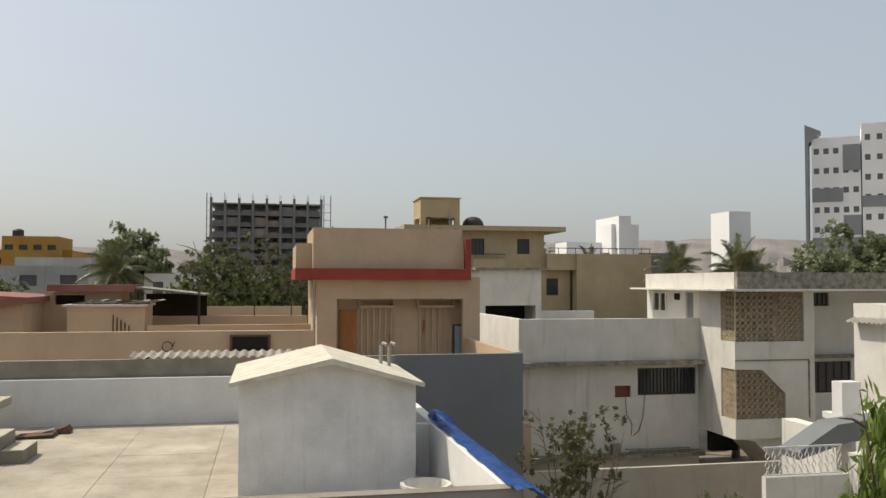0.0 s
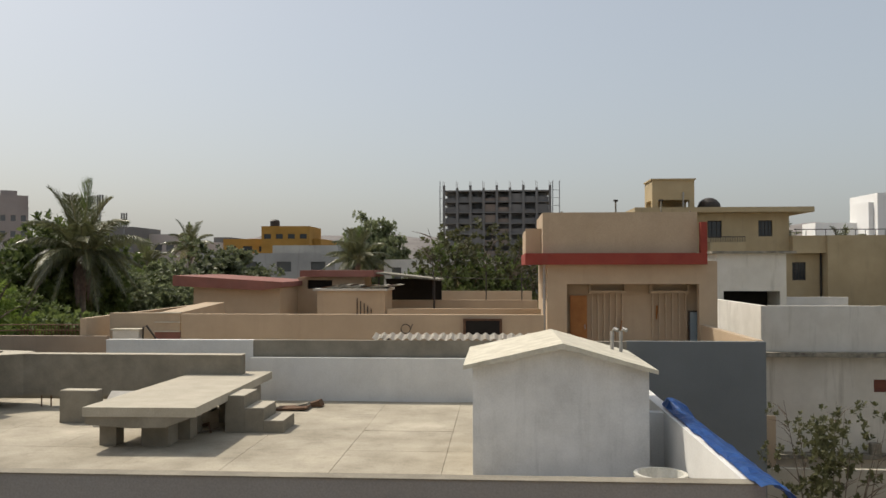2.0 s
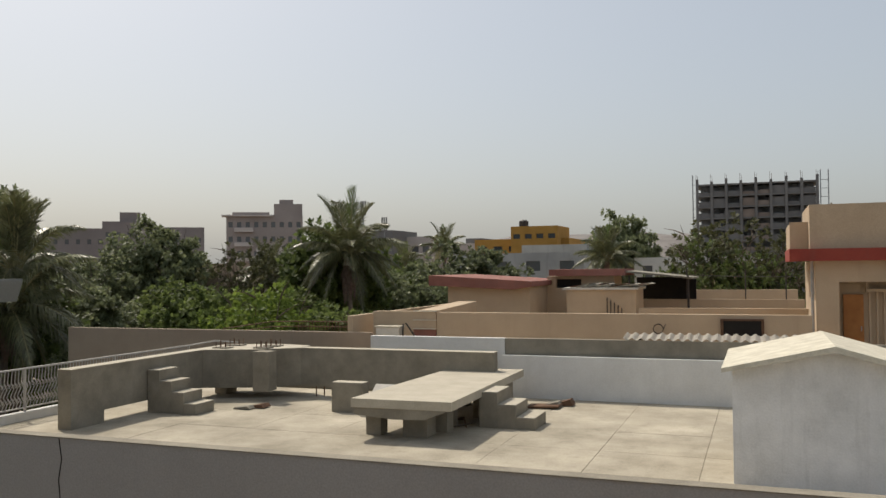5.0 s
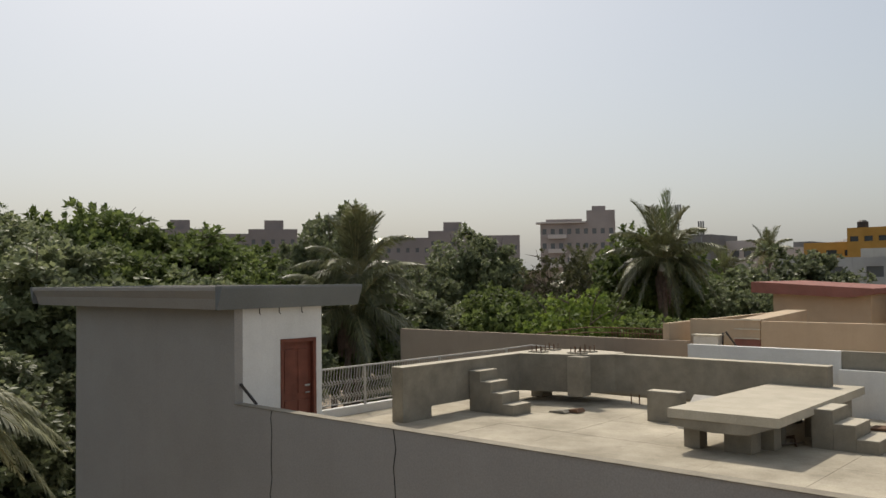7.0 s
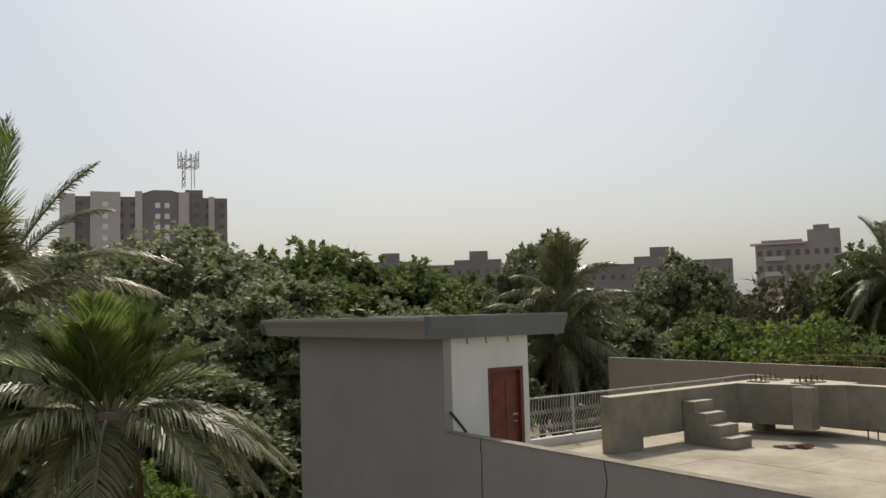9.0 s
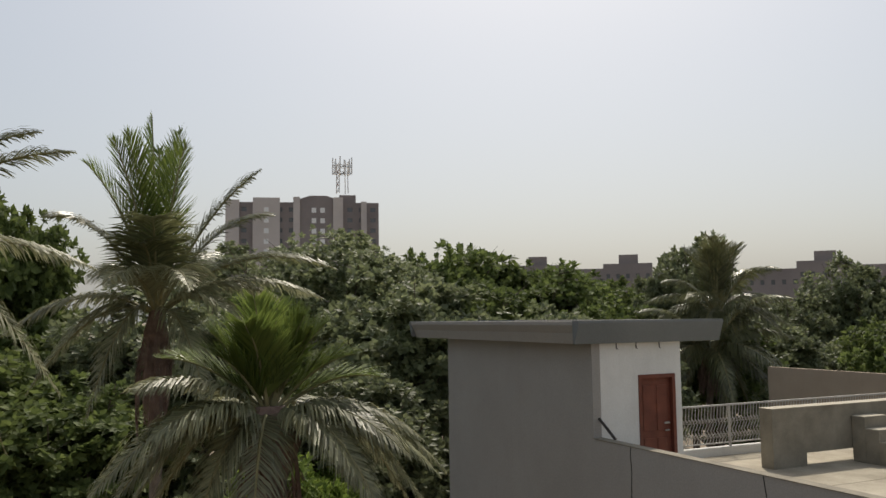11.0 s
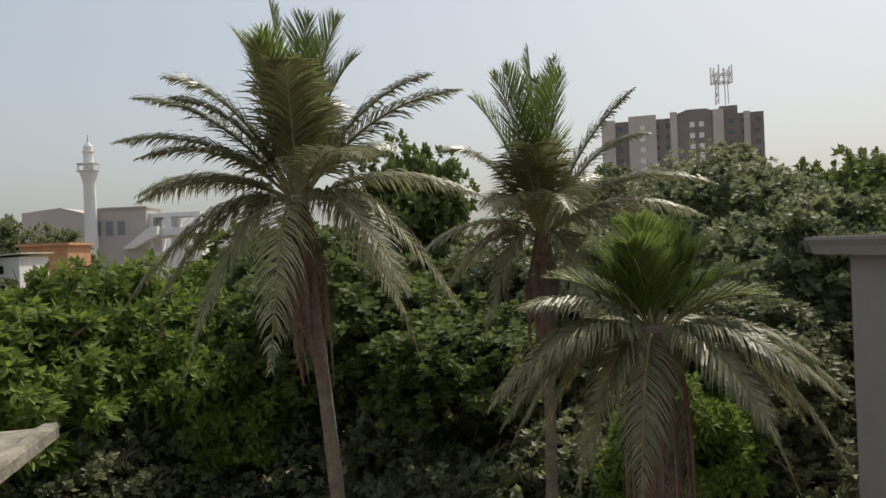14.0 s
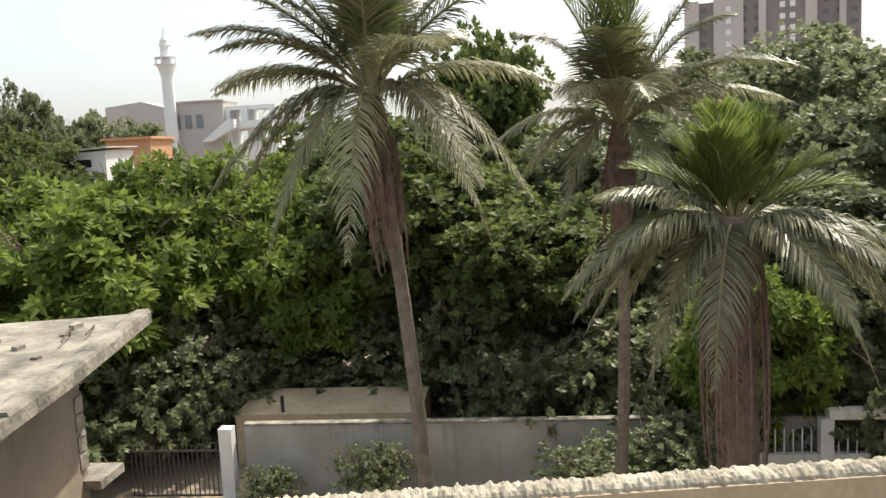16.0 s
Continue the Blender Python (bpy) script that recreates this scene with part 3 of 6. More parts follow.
def tarp():
    bm = bmesh.new()
    rows = []
    for i in range(31):
        y = 15.4 - i * 0.19
        row = []
        for k, (x, z) in enumerate(((2.90, 8.04), (2.98, 8.07), (3.07, 8.07), (3.16, 8.03), (3.25, 7.98), (3.34, 7.90), (3.42, 7.78))):
            wgt = noise.noise(Vector((y * 2.1, k * 0.7, 2)))
            row.append(bm.verts.new((x + 0.05 * wgt , y, z + 0.05 * noise.noise(Vector((y * 3, k, 7))) + (0.1 if i < 3 and 0 < k < 5 else 0))))
        rows.append(row)
    for p, q in zip(rows, rows[1:]):
        for k in range(6):
            bm.faces.new((p[k], p[k + 1], q[k + 1], q[k]))
    bmesh.ops.solidify(bm, geom=list(bm.faces), thickness=0.006)
    single("tarpaulin", bm, TARP, "crumpled blue plastic sheet hung over the parapet", "tarpaulin")


tarp()


def railing():
    t = thing("railing", (-16.5, 17, 7.2), "silver-grey wrought iron railing with curled balusters", "railing")
    part("handrail", boxes((-16.53, -16.47, 12.4, 21.6, 8.2, 8.24)), RAIL_PAINT, t)
    part("handrail", tube([(-16.5, 21.6, 8.22), (-16.1, 22.4, 8.3), (-15.6, 22.9, 8.22)], 0.025, 6), RAIL_PAINT, t)
    part("bottom_rail", boxes((-16.52, -16.48, 12.4, 21.6, 7.28, 7.31)), RAIL_PAINT, t)
    bm = bmesh.new()
    tube([(0.0, 0, 0.0), (0.0, 0.05, 0.12), (0.0, -0.05, 0.3), (0.0, 0.05, 0.48), (0.0, -0.03, 0.62), (0.0, 0.0, 0.9)], 0.011, 5, bm=bm)
    tube([(0.0, 0.09, 0.62), (0.0, 0.04, 0.56), (0.0, 0.09, 0.5), (0.0, 0.13, 0.56), (0.0, 0.1, 0.6)], 0.009, 4, bm=bm)
    tube([(0.0, 0.09, 0.12), (0.0, 0.04, 0.2), (0.0, 0.09, 0.26), (0.0, 0.13, 0.2), (0.0, 0.1, 0.16)], 0.009, 4, bm=bm)
    me = to_mesh("baluster", bm, RAIL_PAINT)
    for k in range(92):
        piece("baluster", me, t, (-16.5, 12.45 + k * 0.0995, 7.3))
    for y in (12.4, 15.4, 18.4, 21.58):
        part("post", box(-16.525, -16.475, y - 0.025, y + 0.025, 7.2, 8.2), RAIL_PAINT, t)


railing()

# ---- peach house behind ----
peach = thing("peach_house", (2, 32, 0), "peach plastered house with roof terraces and a brick-red band", "house")
part("terrace", box(-13.5, 6.85, 22.5, 45, 6.9, 7.2), PEACH, peach)
parts("wall", PEACH, peach, (-13.4, -13.2, 26.2, 45, 0, 8.9), (6.65, 6.85, 22.5, 28.5, 0, 8.6))
part("parapet", wall_y(-10.4, 1.4, 7.2, 9.0, 27.0, 27.25), PEACH, peach, "long peach parapet")
part("parapet", box(-12.8, -11.25, 27.0, 27.3, 7.2, 9.03), PEACH, peach)
part("hatch", box(-1.08, 0.0, 26.95, 27.0, 8.3, 8.82), BLACK, peach, "dark framed hatch in the parapet")
part("hatch_frame", boxes((-1.16, 0.08, 26.93, 26.97, 8.82, 8.88), (-1.16, -1.08, 26.93, 26.97, 8.25, 8.82), (0.0, 0.08, 26.93, 26.97, 8.25, 8.82)), RUST, peach)
parts("parapet", PEACH, peach, (-4.4, 1.6, 33.0, 33.2, 7.2, 8.9), (-5, 1.7, 38.0, 38.2, 7.2, 9.05), (-5, 1.6, 42.0, 42.2, 7.2, 9.35))
part("stair_flank", prism([(27.3, 9.05), (31.5, 9.2), (31.5, 7.2), (27.3, 7.2)], "x", -11.2, -10.45), PEACH, peach, "sloping stair wall with red treads")
for k in range(4):
    part("riser", box(-11.25, -10.42, 26.92 + 0.02 * k, 27.0 + 0.02 * k, 7.85 + k * 0.3, 8.12 + k * 0.3), RED_ROOF if k < 2 else PEACH, peach)
    part("tread", box(-11.25, -10.42, 26.88 + 0.02 * k, 27.0 + 0.02 * k, 8.12 + k * 0.3, 8.15 + k * 0.3), CREAM_ROOF, peach)

room = thing("roof_room", (-9, 34, 7.2), "peach roof-top room with a faded red roof edge", "roof room", "rooms on the peach roof")
part("wall", boxes((-12.2, -8.7, 33.0, 38, 7.2, 9.75)), PEACH, room)
part("wall", wall_y(-8.7, -5.8, 7.2, 10.1, 36.0, 38, [(-8.3, -7.2, 9.6, 9.98)]), PEACH, room)
part("vent", box(-8.3, -7.2, 36.2, 36.3, 9.6, 9.98), BLACK, room, "dark slot window")
part("roof", prism([(-12.9, 9.8), (-9.3, 9.62), (-8.5, 9.75), (-8.5, 9.95), (-9.3, 10.0), (-12.9, 10.22)], "y", 32.6, 38.4), RED_ROOF, room)
part("roof", box(-8.5, -5.3, 35.5, 38.4, 10.12, 10.4), RED_ROOF, room)
shed = thing("shed", (-5.8, 33.8, 7.2), "low peach shed with scrap boards on its roof", "shed")
part("wall", box(-7.2, -4.5, 33.0, 35.2, 7.2, 9.6), PEACH, shed)
part("roof", box(-7.35, -4.4, 32.9, 35.3, 9.6, 9.68), SHEET, shed)
r = random.Random(3)
for k in range(11):
    x = -7.1 + k * 0.25
    single("scrap_board", prism([(x, 9.68), (x + r.uniform(0.4, 0.8), 9.72 + r.uniform(0, 0.1)), (x + 0.5, 9.78 + r.uniform(0, 0.08)), (x, 9.72)], "y", 33 + r.uniform(0, 0.4), 34.4 + r.uniform(0, 0.7)), OLD_CONCRETE if k % 3 else RUST, "weathered board lying on the shed roof", "board", "scrap boards")
for k in range(5):
    part("pipe", tube([(-5.6 + k * 0.14, 32.97, 9.3 - 0.1 * k), (-5.6 + k * 0.14, 32.97, 8.6)], 0.02, 5), IRON, shed)
lean = thing("lean_to", (-3.4, 37, 7.2), "dark open lean-to with a sheet roof", "shed")
part("roof", prism([(-5.4, 10.25), (-2.6, 9.95), (-2.6, 10.02), (-5.4, 10.33)], "y", 36.0, 39.5), OLD_CONCRETE, lean)
for x in (-5.2, -2.8):
    part("post", tube([(x, 36.2, 7.2), (x, 36.2, 10.1)], 0.05, 6), IRON, lean)
# Black panel painted as the shade inside the lean-to.
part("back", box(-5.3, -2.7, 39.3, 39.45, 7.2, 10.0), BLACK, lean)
for x, z in ((-3.0, 10.0), (-0.6, 9.9), (1.0, 9.8)):
    single("pole", tube([(x, 38.1, 8.9), (x, 38.1, z + 0.4)], 0.03, 5), IRON, "thin iron pole on the parapet", "pole", "washing line poles")
single("clothes_line", tube([(-3.0, 38.1, 10.1), (-0.6, 38.1, 10.0), (1.4, 38.1, 10.0)], 0.012, 4), IRON, "wire strung along the roof poles", "wire")

block = thing("peach_room", (4.4, 30, 7.2), "peach two-storey roof room with a red band and a recessed porch", "roof room", "rooms on the peach roof")
part("portal", wall_y(1.6, 7.2, 7.2, 10.72, 28.5, 28.8, [(2.25, 6.6, 7.2, 9.95)]), PEACH, block, "peach porch front")
parts("wall", PEACH, block, (1.6, 7.2, 29.30, 29.60, 7.2, 10.6), (1.6, 1.9, 28.8, 29.30, 7.2, 10.72), (6.9, 7.2, 28.8, 29.30, 7.2, 10.72), (1.6, 1.9, 29.60, 35, 0, 10.6), (6.9, 7.2, 29.60, 35, 0, 10.6))
part("porch_roof", box(1.9, 6.9, 28.8, 29.30, 10.5, 10.7), PEACH, block)
part("band", boxes((0.85, 6.8, 28.15, 28.45, 10.6, 10.98), (0.85, 1.1, 28.45, 33.0, 10.6, 10.98), (6.6, 6.8, 28.15, 28.45, 10.98, 12.0)), RED_BAND, block, "brick-red projecting band")
parts("parapet", PEACH, block, (1.45, 6.55, 28.46, 28.7, 10.98, 12.35), (1.45, 1.65, 28.7, 33, 10.98, 12.35), (6.4, 6.6, 28.7, 33, 10.98, 12.35), (0.9, 1.1, 29.30, 33, 10.98, 11.8), (0.9, 1.45, 29.20, 29.30, 10.98, 11.85))
part("roof", box(1.1, 6.9, 28.7, 34.5, 10.7, 10.96), PEACH, block)
d = part("door", box(2.41, 2.99, 29.20, 29.27, 7.2, 9.55, bevel=0.01), DOOR_WOOD, block, "orange-brown wooden door")
part("handle", box(2.9, 2.93, 29.16, 29.20, 8.4, 8.55), STEEL, d)
for xa, xb in ((3.05, 4.32), (5.1, 6.45)):
    part("hood", boxes((xa, xb, 29.05, 29.30, 9.62, 9.72)), PEACH, block, "projecting window hood")
    part("hood", boxes((xa, xa + 0.08, 29.10, 29.30, 9.72, 9.95), (xb - 0.08, xb, 29.10, 29.30, 9.72, 9.95)), PEACH, block)
    for k in range(6):
        x = xa + 0.12 + k * (xb - xa - 0.24) / 5
        part("bar", box(x - 0.03, x + 0.03, 29.20, 29.30, 7.9, 9.62), PEACH, block)
w = part("mirror_frame", boxes((6.35, 6.4, 28.95, 29.0, 7.95, 9.05), (6.85, 6.9, 28.95, 29.0, 7.95, 9.05), (6.4, 6.85, 28.95, 29.0, 9.0, 9.05), (6.4, 6.85, 28.95, 29.0, 7.95, 8.0)), IRON, block)
part("pane", box(6.4, 6.85, 28.965, 28.985, 8.0, 9.0), PALE_GLASS, w)
for x in (2.1, 3.9, 5.4, 6.35):
    part("rod", tube([(x, 28.6, 11.0), (x, 28.6, 12.75 if 3 < x < 6 else 12.4)], 0.03, 5), OLD_CONCRETE, block)
for x in (3.9, 5.4):
    part("rod_cap", box(x - 0.07, x + 0.07, 28.55, 28.65, 12.72, 12.78), IRON, block)
single("broom", tube([(3.95, 28.90, 7.25), (4.15, 29.15, 8.7)], 0.018, 5), DOOR_WOOD, "long-handled broom leaning in the porch", "broom")
single("pole", tube([(5.35, 29.8, 7.2), (5.35, 29.18, 9.2)], 0.03, 6), DOOR_WOOD, "wooden pole leaning on the porch wall", "pole")
pipe = single("drain_pipe", tube([(1.5, 28.6, 7.2), (1.5, 28.6, 10.6)], 0.05, 7), STEEL, "grey drain pipe on the peach wall", "pipe")


def corrugated(x0, x1, y0, y1, z0, z1):
    t = thing("sheet_roof", ((x0 + x1) / 2, (y0 + y1) / 2, min(z0, z1)), "dusty corrugated cement roof sheets", "roof sheet")
    n = int((x1 - x0) / 0.029)
    bm = bmesh.new()
    top = []
    for i in range(n + 1):
        x = x0 + (x1 - x0) * i / n
        h = 0.03 * math.cos(i * math.pi / 4)
        top.append([bm.verts.new((x, y0, z0 + h)), bm.verts.new((x, y1, z1 + h))])
    for p, q in zip(top, top[1:]):
        bm.faces.new((p[0], q[0], q[1], p[1]))
    bmesh.ops.solidify(bm, geom=list(bm.faces), thickness=0.012)
    part("sheet", bm, SHEET, t)
    part("post", box(x0 + 0.3, x0 + 0.4, y1 - 0.2, y1 - 0.1, 7.2, z1 - 0.05), IRON, t)
    part("post", box(x1 - 0.4, x1 - 0.3, y1 - 0.2, y1 - 0.1, 7.2, z1 - 0.05), IRON, t)


corrugated(-3.4, 0.9, 22.35, 23.1, 8.60, 8.70)
single("hose_reel", tube([(-3.0 + 0.15 * math.cos(a * 0.5), 26.9, 8.55 + 0.15 * math.sin(a * 0.5)) for a in range(13)] + [(-2.78, 26.92, 8.7)], 0.016, 5), IRON, "dark coiled hose on the parapet", "hose")
bx = thing("meter_box", (-12.0, 26.5, 8.1), "pale low box on the wall top with a dark bent pipe", "box")
part("body", box(-12.35, -11.5, 26.25, 26.6, 8.1, 8.52, bevel=0.02), PLASTIC, bx)
part("lid", box(-12.4, -11.45, 26.22, 26.63, 8.52, 8.56), CREAM_ROOF, bx, "pale slab lid")
part("pipe", tube([(-11.42, 26.4, 8.2), (-11.4, 26.4, 8.62), (-11.3, 26.4, 8.66), (-10.95, 26.4, 8.2)], 0.03, 6), IRON, bx)

# ---- white house with pierced screens ----
white = thing("white_house", (18, 38, 0), "stained white two-storey house with pierced stone screens", "house")
part("wall", wall_y(10.2, 18.4, 0, 7.15, 34.0, 34.3, [(14.53, 15.25, 5.63, 6.13), (15.57, 18.3, 5.7, 6.86)]), WHITE_STAINED, white, "stained white wall")
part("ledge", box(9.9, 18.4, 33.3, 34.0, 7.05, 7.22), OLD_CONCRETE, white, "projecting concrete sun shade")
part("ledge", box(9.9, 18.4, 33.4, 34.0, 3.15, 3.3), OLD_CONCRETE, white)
part("parapet", boxes((10.2, 18.4, 33.8, 34.05, 7.22, 9.0), (10.2, 10.45, 34.05, 42, 7.22, 9.0)), WHITE_STAINED, white)
part("roof", box(10.2, 30, 34.05, 50, 7.3, 7.5), SCREED, white)
part("wall", boxes((10.2, 10.5, 34.3, 50, 0, 7.15)), WHITE_STAINED, white)
window(white, 15.57, 18.3, 5.7, 6.86, 34.1, bars=16, cross=0)
window(white, 14.53, 15.25, 5.63, 6.13, 34.1, bars=0, frame_mat=DOOR_RED, pane_mat=DOOR_RED, cross=0)
for z, pts in ((0, [(15.0, 5.6), (15.05, 4.9), (15.3, 4.5), (15.25, 4.0)]), (1, [(15.9, 5.7), (15.8, 4.8), (15.6, 4.2), (15.35, 4.0)])):
    part("cable", tube([(x, 33.97, zz) for x, zz in pts], 0.02, 4), OLD_CONCRETE, white)

parts("bay_wall", WHITE_STAINED, white, (18.4, 22.0, 31.0, 31.25, 7.25, 8.15), (21.53, 22.0, 31.0, 31.25, 8.15, 10.3), (18.4, 21.53, 31.0, 31.25, 10.17, 10.3),
      (18.4, 22.0, 31.0, 31.25, 4.25, 5.03), (18.4, 18.65, 31.25, 34, 4.25, 5.03), (18.4, 18.65, 31.25, 34, 7.04, 8.15), (18.4, 18.65, 31.25, 34, 10.17, 10.3),
      (18.4, 18.65, 32.07, 34, 5.03, 7.04), (18.4, 18.65, 32.07, 34, 8.15, 10.17),
      (21.75, 22.0, 31.25, 34, 0.0, 10.3), (18.65, 21.75, 31.25, 34, 4.25, 4.45), (18.65, 21.75, 31.25, 34, 7.5, 7.7), (18.65, 21.75, 33.8, 34, 4.45, 10.3), label="white projecting stair bay")
part("bay_panel", prism([(19.6, 7.02), (20.65, 6.05), (20.65, 5.03), (22.0, 5.03), (22.0, 7.25), (18.4, 7.25), (18.4, 7.04)], "y", 31.0, 31.25), WHITE_STAINED, white)
part("panel_rim", boxes((18.4, 21.72, 30.96, 31.0, 7.38, 7.43), (21.7, 21.75, 30.96, 31.0, 5.05, 7.38)), OLD_CONCRETE, white)
part("underside", prism([(18.6, 4.25), (22.0, 4.25), (22.0, 2.9), (20.6, 2.9), (19.4, 4.1)], "y", 31.25, 33.5), WHITE_STAINED, white)
# Added black sheets: stairwell shade painted behind the pierced screens.
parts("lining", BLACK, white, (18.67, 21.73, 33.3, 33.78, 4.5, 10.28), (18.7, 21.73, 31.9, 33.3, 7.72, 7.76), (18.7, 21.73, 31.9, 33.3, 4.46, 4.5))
# Solid black box, the shade of an opening put into colour.
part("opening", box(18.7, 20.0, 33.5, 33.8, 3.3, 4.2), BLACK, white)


def jali_mesh(s):
    """One pierced block: a rim, a cross on the diagonals and a small diamond."""
    bm = bmesh.new()
    h, w, d = s / 2, s * 0.04, 0.07
    for a, b, c, e in ((-h, h, h - w, h), (-h, h, -h, -h + w), (-h, -h + w, -h + w, h - w), (h - w, h, -h + w, h - w)):
        box(a, b, 0, d, c, e, bm=bm)
    q = w * 0.95
    prism([(-h, -h + q), (-h + q, -h), (h, h - q), (h - q, h)], "y", 0.01, d - 0.01, bm=bm)
    prism([(-h, h - q), (-h + q, h), (h, -h + q), (h - q, -h)], "y", 0.012, d - 0.012, bm=bm)
    k = s * 0.3
    for (ax, az), (bx, bz) in (((0, k), (k, 0)), ((k, 0), (0, -k)), ((0, -k), (-k, 0)), ((-k, 0), (0, k))):
        n = Vector((bz - az, ax - bx)).normalized() * q * 0.6
        prism([(ax + n.x, az + n.y), (bx + n.x, bz + n.y), (bx - n.x, bz - n.y), (ax - n.x, az - n.y)], "y", 0.014, d - 0.014, bm=bm)
    return to_mesh("jali_block", bm, CREAM_STONE)


J = 0.2535
jm = jali_mesh(J)
for i in range(12):
    for j in range(8):
        piece("jali_block", jm, white, (18.46 + J * (i + 0.5), 31.08, 8.15 + J * (j + 0.5)))
        zz = 5.03 + J * (j + 0.5) * 0.99
        if 18.46 + J * i < 20.6 and (zz - J / 2 < 7.0 - max(0, (18.46 + J * i - 19.6)) * 0.92):
            piece("jali_block", jm, white, (18.46 + J * (i + 0.5), 31.08, zz))
for i in range(4):
    for j in range(8):
        piece("jali_block", jm, white, (18.5, 31.05 + J * (i + 0.5), 8.15 + J * (j + 0.5)), radians(90))
        piece("jali_block", jm, white, (18.5, 31.05 + J * (i + 0.5), 5.03 + J * (j + 0.5) * 0.99), radians(90))
part("roof_slab", box(18.2, 32, 30.25, 38.2, 10.3, 10.5), WHITE_STAINED, white, "overhanging roof slab")
part("sun_shade", boxes((17.45, 17.95, 30.0, 38.9, 10.22, 10.3), (17.95, 18.4, 30.0, 38.9, 10.22, 10.298), (18.4, 32, 30.0, 31.0, 10.22, 10.298)), WHITE_STAINED, white, "thin projecting eaves slab")
# One fascia: shade painted into the dark front, sun into the cream side.
part("roof_fascia", box(17.95, 32, 30.0, 30.25, 10.3, 10.96), OLD_CONCRETE, white, "blotched front fascia, dark as shaded")
part("roof_fascia", boxes((17.95, 18.2, 30.25, 38.2, 10.3, 10.96), (18.2, 32, 37.95, 38.2, 10.5, 10.96)), WHITE_STAINED, white, "cream side fascia, pale as sunlit")
part("upper_wall", wall_x(34.0, 39.0, 7.5, 10.22, 18.4, 18.6, [(34.35, 35.05, 7.5, 10.1), (36.9, 38.3, 9.15, 10.12)]), WHITEWASH, white, "sunlit white terrace wall")
part("door", box(18.5, 18.56, 34.35, 35.05, 7.5, 10.1), FAR_GREY, white, "weathered grey door")
w = part("window", boxes((18.36, 18.46, 36.9, 38.3, 10.04, 10.12), (18.36, 18.46, 36.9, 38.3, 9.15, 9.23), (18.36, 18.46, 36.9, 37.0, 9.23, 10.04), (18.36, 18.46, 37.55, 37.65, 9.23, 10.04)), WHITEWASH, white)
part("pane", box(18.48, 18.5, 36.9, 38.3, 9.15, 10.12), GLASS, w)
part("vent", box(18.37, 18.4, 35.6, 36.1, 9.75, 10.05), BLACK, white, "small dark vent")
part("wall", wall_y(22.0, 32, 0, 10.3, 34.0, 34.3, [(23.9, 24.9, 9.5, 10.1), (23.6, 26.0, 5.6, 7.0)]), WHITEWASH, white)
window(white, 23.9, 24.9, 9.5, 10.1, 34.1, bars=3)
window(white, 23.6, 26.0, 5.6, 7.0, 34.1, bars=5)
part("shade", box(22.0, 32, 33.5, 34.0, 7.2, 7.32), OLD_CONCRETE, white)
single("wall_east", boxes((8, 22, 30.0, 30.2, 0, 3.55)), DRAB_WALL, "drab cream boundary wall in front of the screened house", "wall", kind="structure")
single("cement_sack", box(14.2, 14.6, 33.5, 33.8, 3.3, 3.75, bevel=0.05), OLD_CONCRETE, "grey sack standing on the ledge", "sack")
for x0, x1, z in ((15.0, 18.2, 3.42), (14.8, 17.8, 3.5)):
    single("bamboo_pole", tube([(x0, 33.6, z), (x1, 33.7, z - 0.05)], 0.03, 5), OLD_CONCRETE, "long grey pole lying on the ledge", "pole", "poles on the ledge")
single("wall_store", boxes((7.3, 10.0, 31.5, 31.7, 0, 5.1)), PEACH, "low peach store wall beside the white house", "wall", kind="structure")
single("white_shed", boxes((7.6, 8.4, 29.0, 30.0, 0, 4.6)), WHITEWASH, "small white shed below the boundary wall", "shed")

# ---- small house nearest to the right ----
cot = thing("cream_house", (18, 22, 0), "small cream house with a pitched porch and a balcony rail", "house")
part("wall", box(20.7, 27, 13, 26.9, 0, 9.8), WHITE_STAINED, cot, "sunlit cream side wall")
part("pilaster", box(18.0, 18.7, 24.0, 24.5, 6.3, 7.35), WHITEWASH, cot)
part("terrace", box(18.0, 20.7, 20, 25, 6.1, 6.3), WHITEWASH, cot)
part("porch_roof", prism([(14.6, 5.75), (15.9, 6.5), (18, 6.7), (18, 6.1), (16.3, 6.0), (14.65, 5.55)], "y", 21.4, 22.3), COOL_GREY, cot, "grey sloping porch roof")
part("beam", prism([(16.4, 5.3), (17.0, 5.0), (17.8, 4.9), (17.8, 5.4), (17.0, 5.5)], "y", 19.8, 20.5), COOL_GREY, cot)
parts("wall", WHITE_STAINED, cot, (13.1, 17.0, 20.6, 20.8, 0, 5.3), (15.6, 16.0, 20.2, 20.6, 0, 5.9), (16.5, 17.0, 22.3, 25, 0, 6.1))
bal = thing("balcony_rail", (15, 20.7, 5.0), "white iron balcony rail of crossed curved bars", "railing")
part("rail", boxes((13.1, 15.5, 20.68, 20.72, 6.06, 6.10), (13.1, 15.5, 20.68, 20.72, 5.32, 5.36)), WHITEWASH, bal)
for k in range(12):
    x = 13.15 + k * 0.2
    part("bar", tube([(x, 20.7, 5.35), (x + 0.12, 20.7, 5.6), (x, 20.7, 5.85), (x + 0.12, 20.7, 6.1)], 0.016, 5), WHITEWASH, bal)
    part("bar", tube([(x + 0.12, 20.7, 5.35), (x, 20.7, 5.6), (x + 0.12, 20.7, 5.85), (x, 20.7, 6.1)], 0.016, 5), WHITEWASH, bal)
corr = thing("sheet_awning", (20.5, 23, 9.2), "short corrugated sheet awning on the cream wall", "awning")
bm = bmesh.new()
row = []
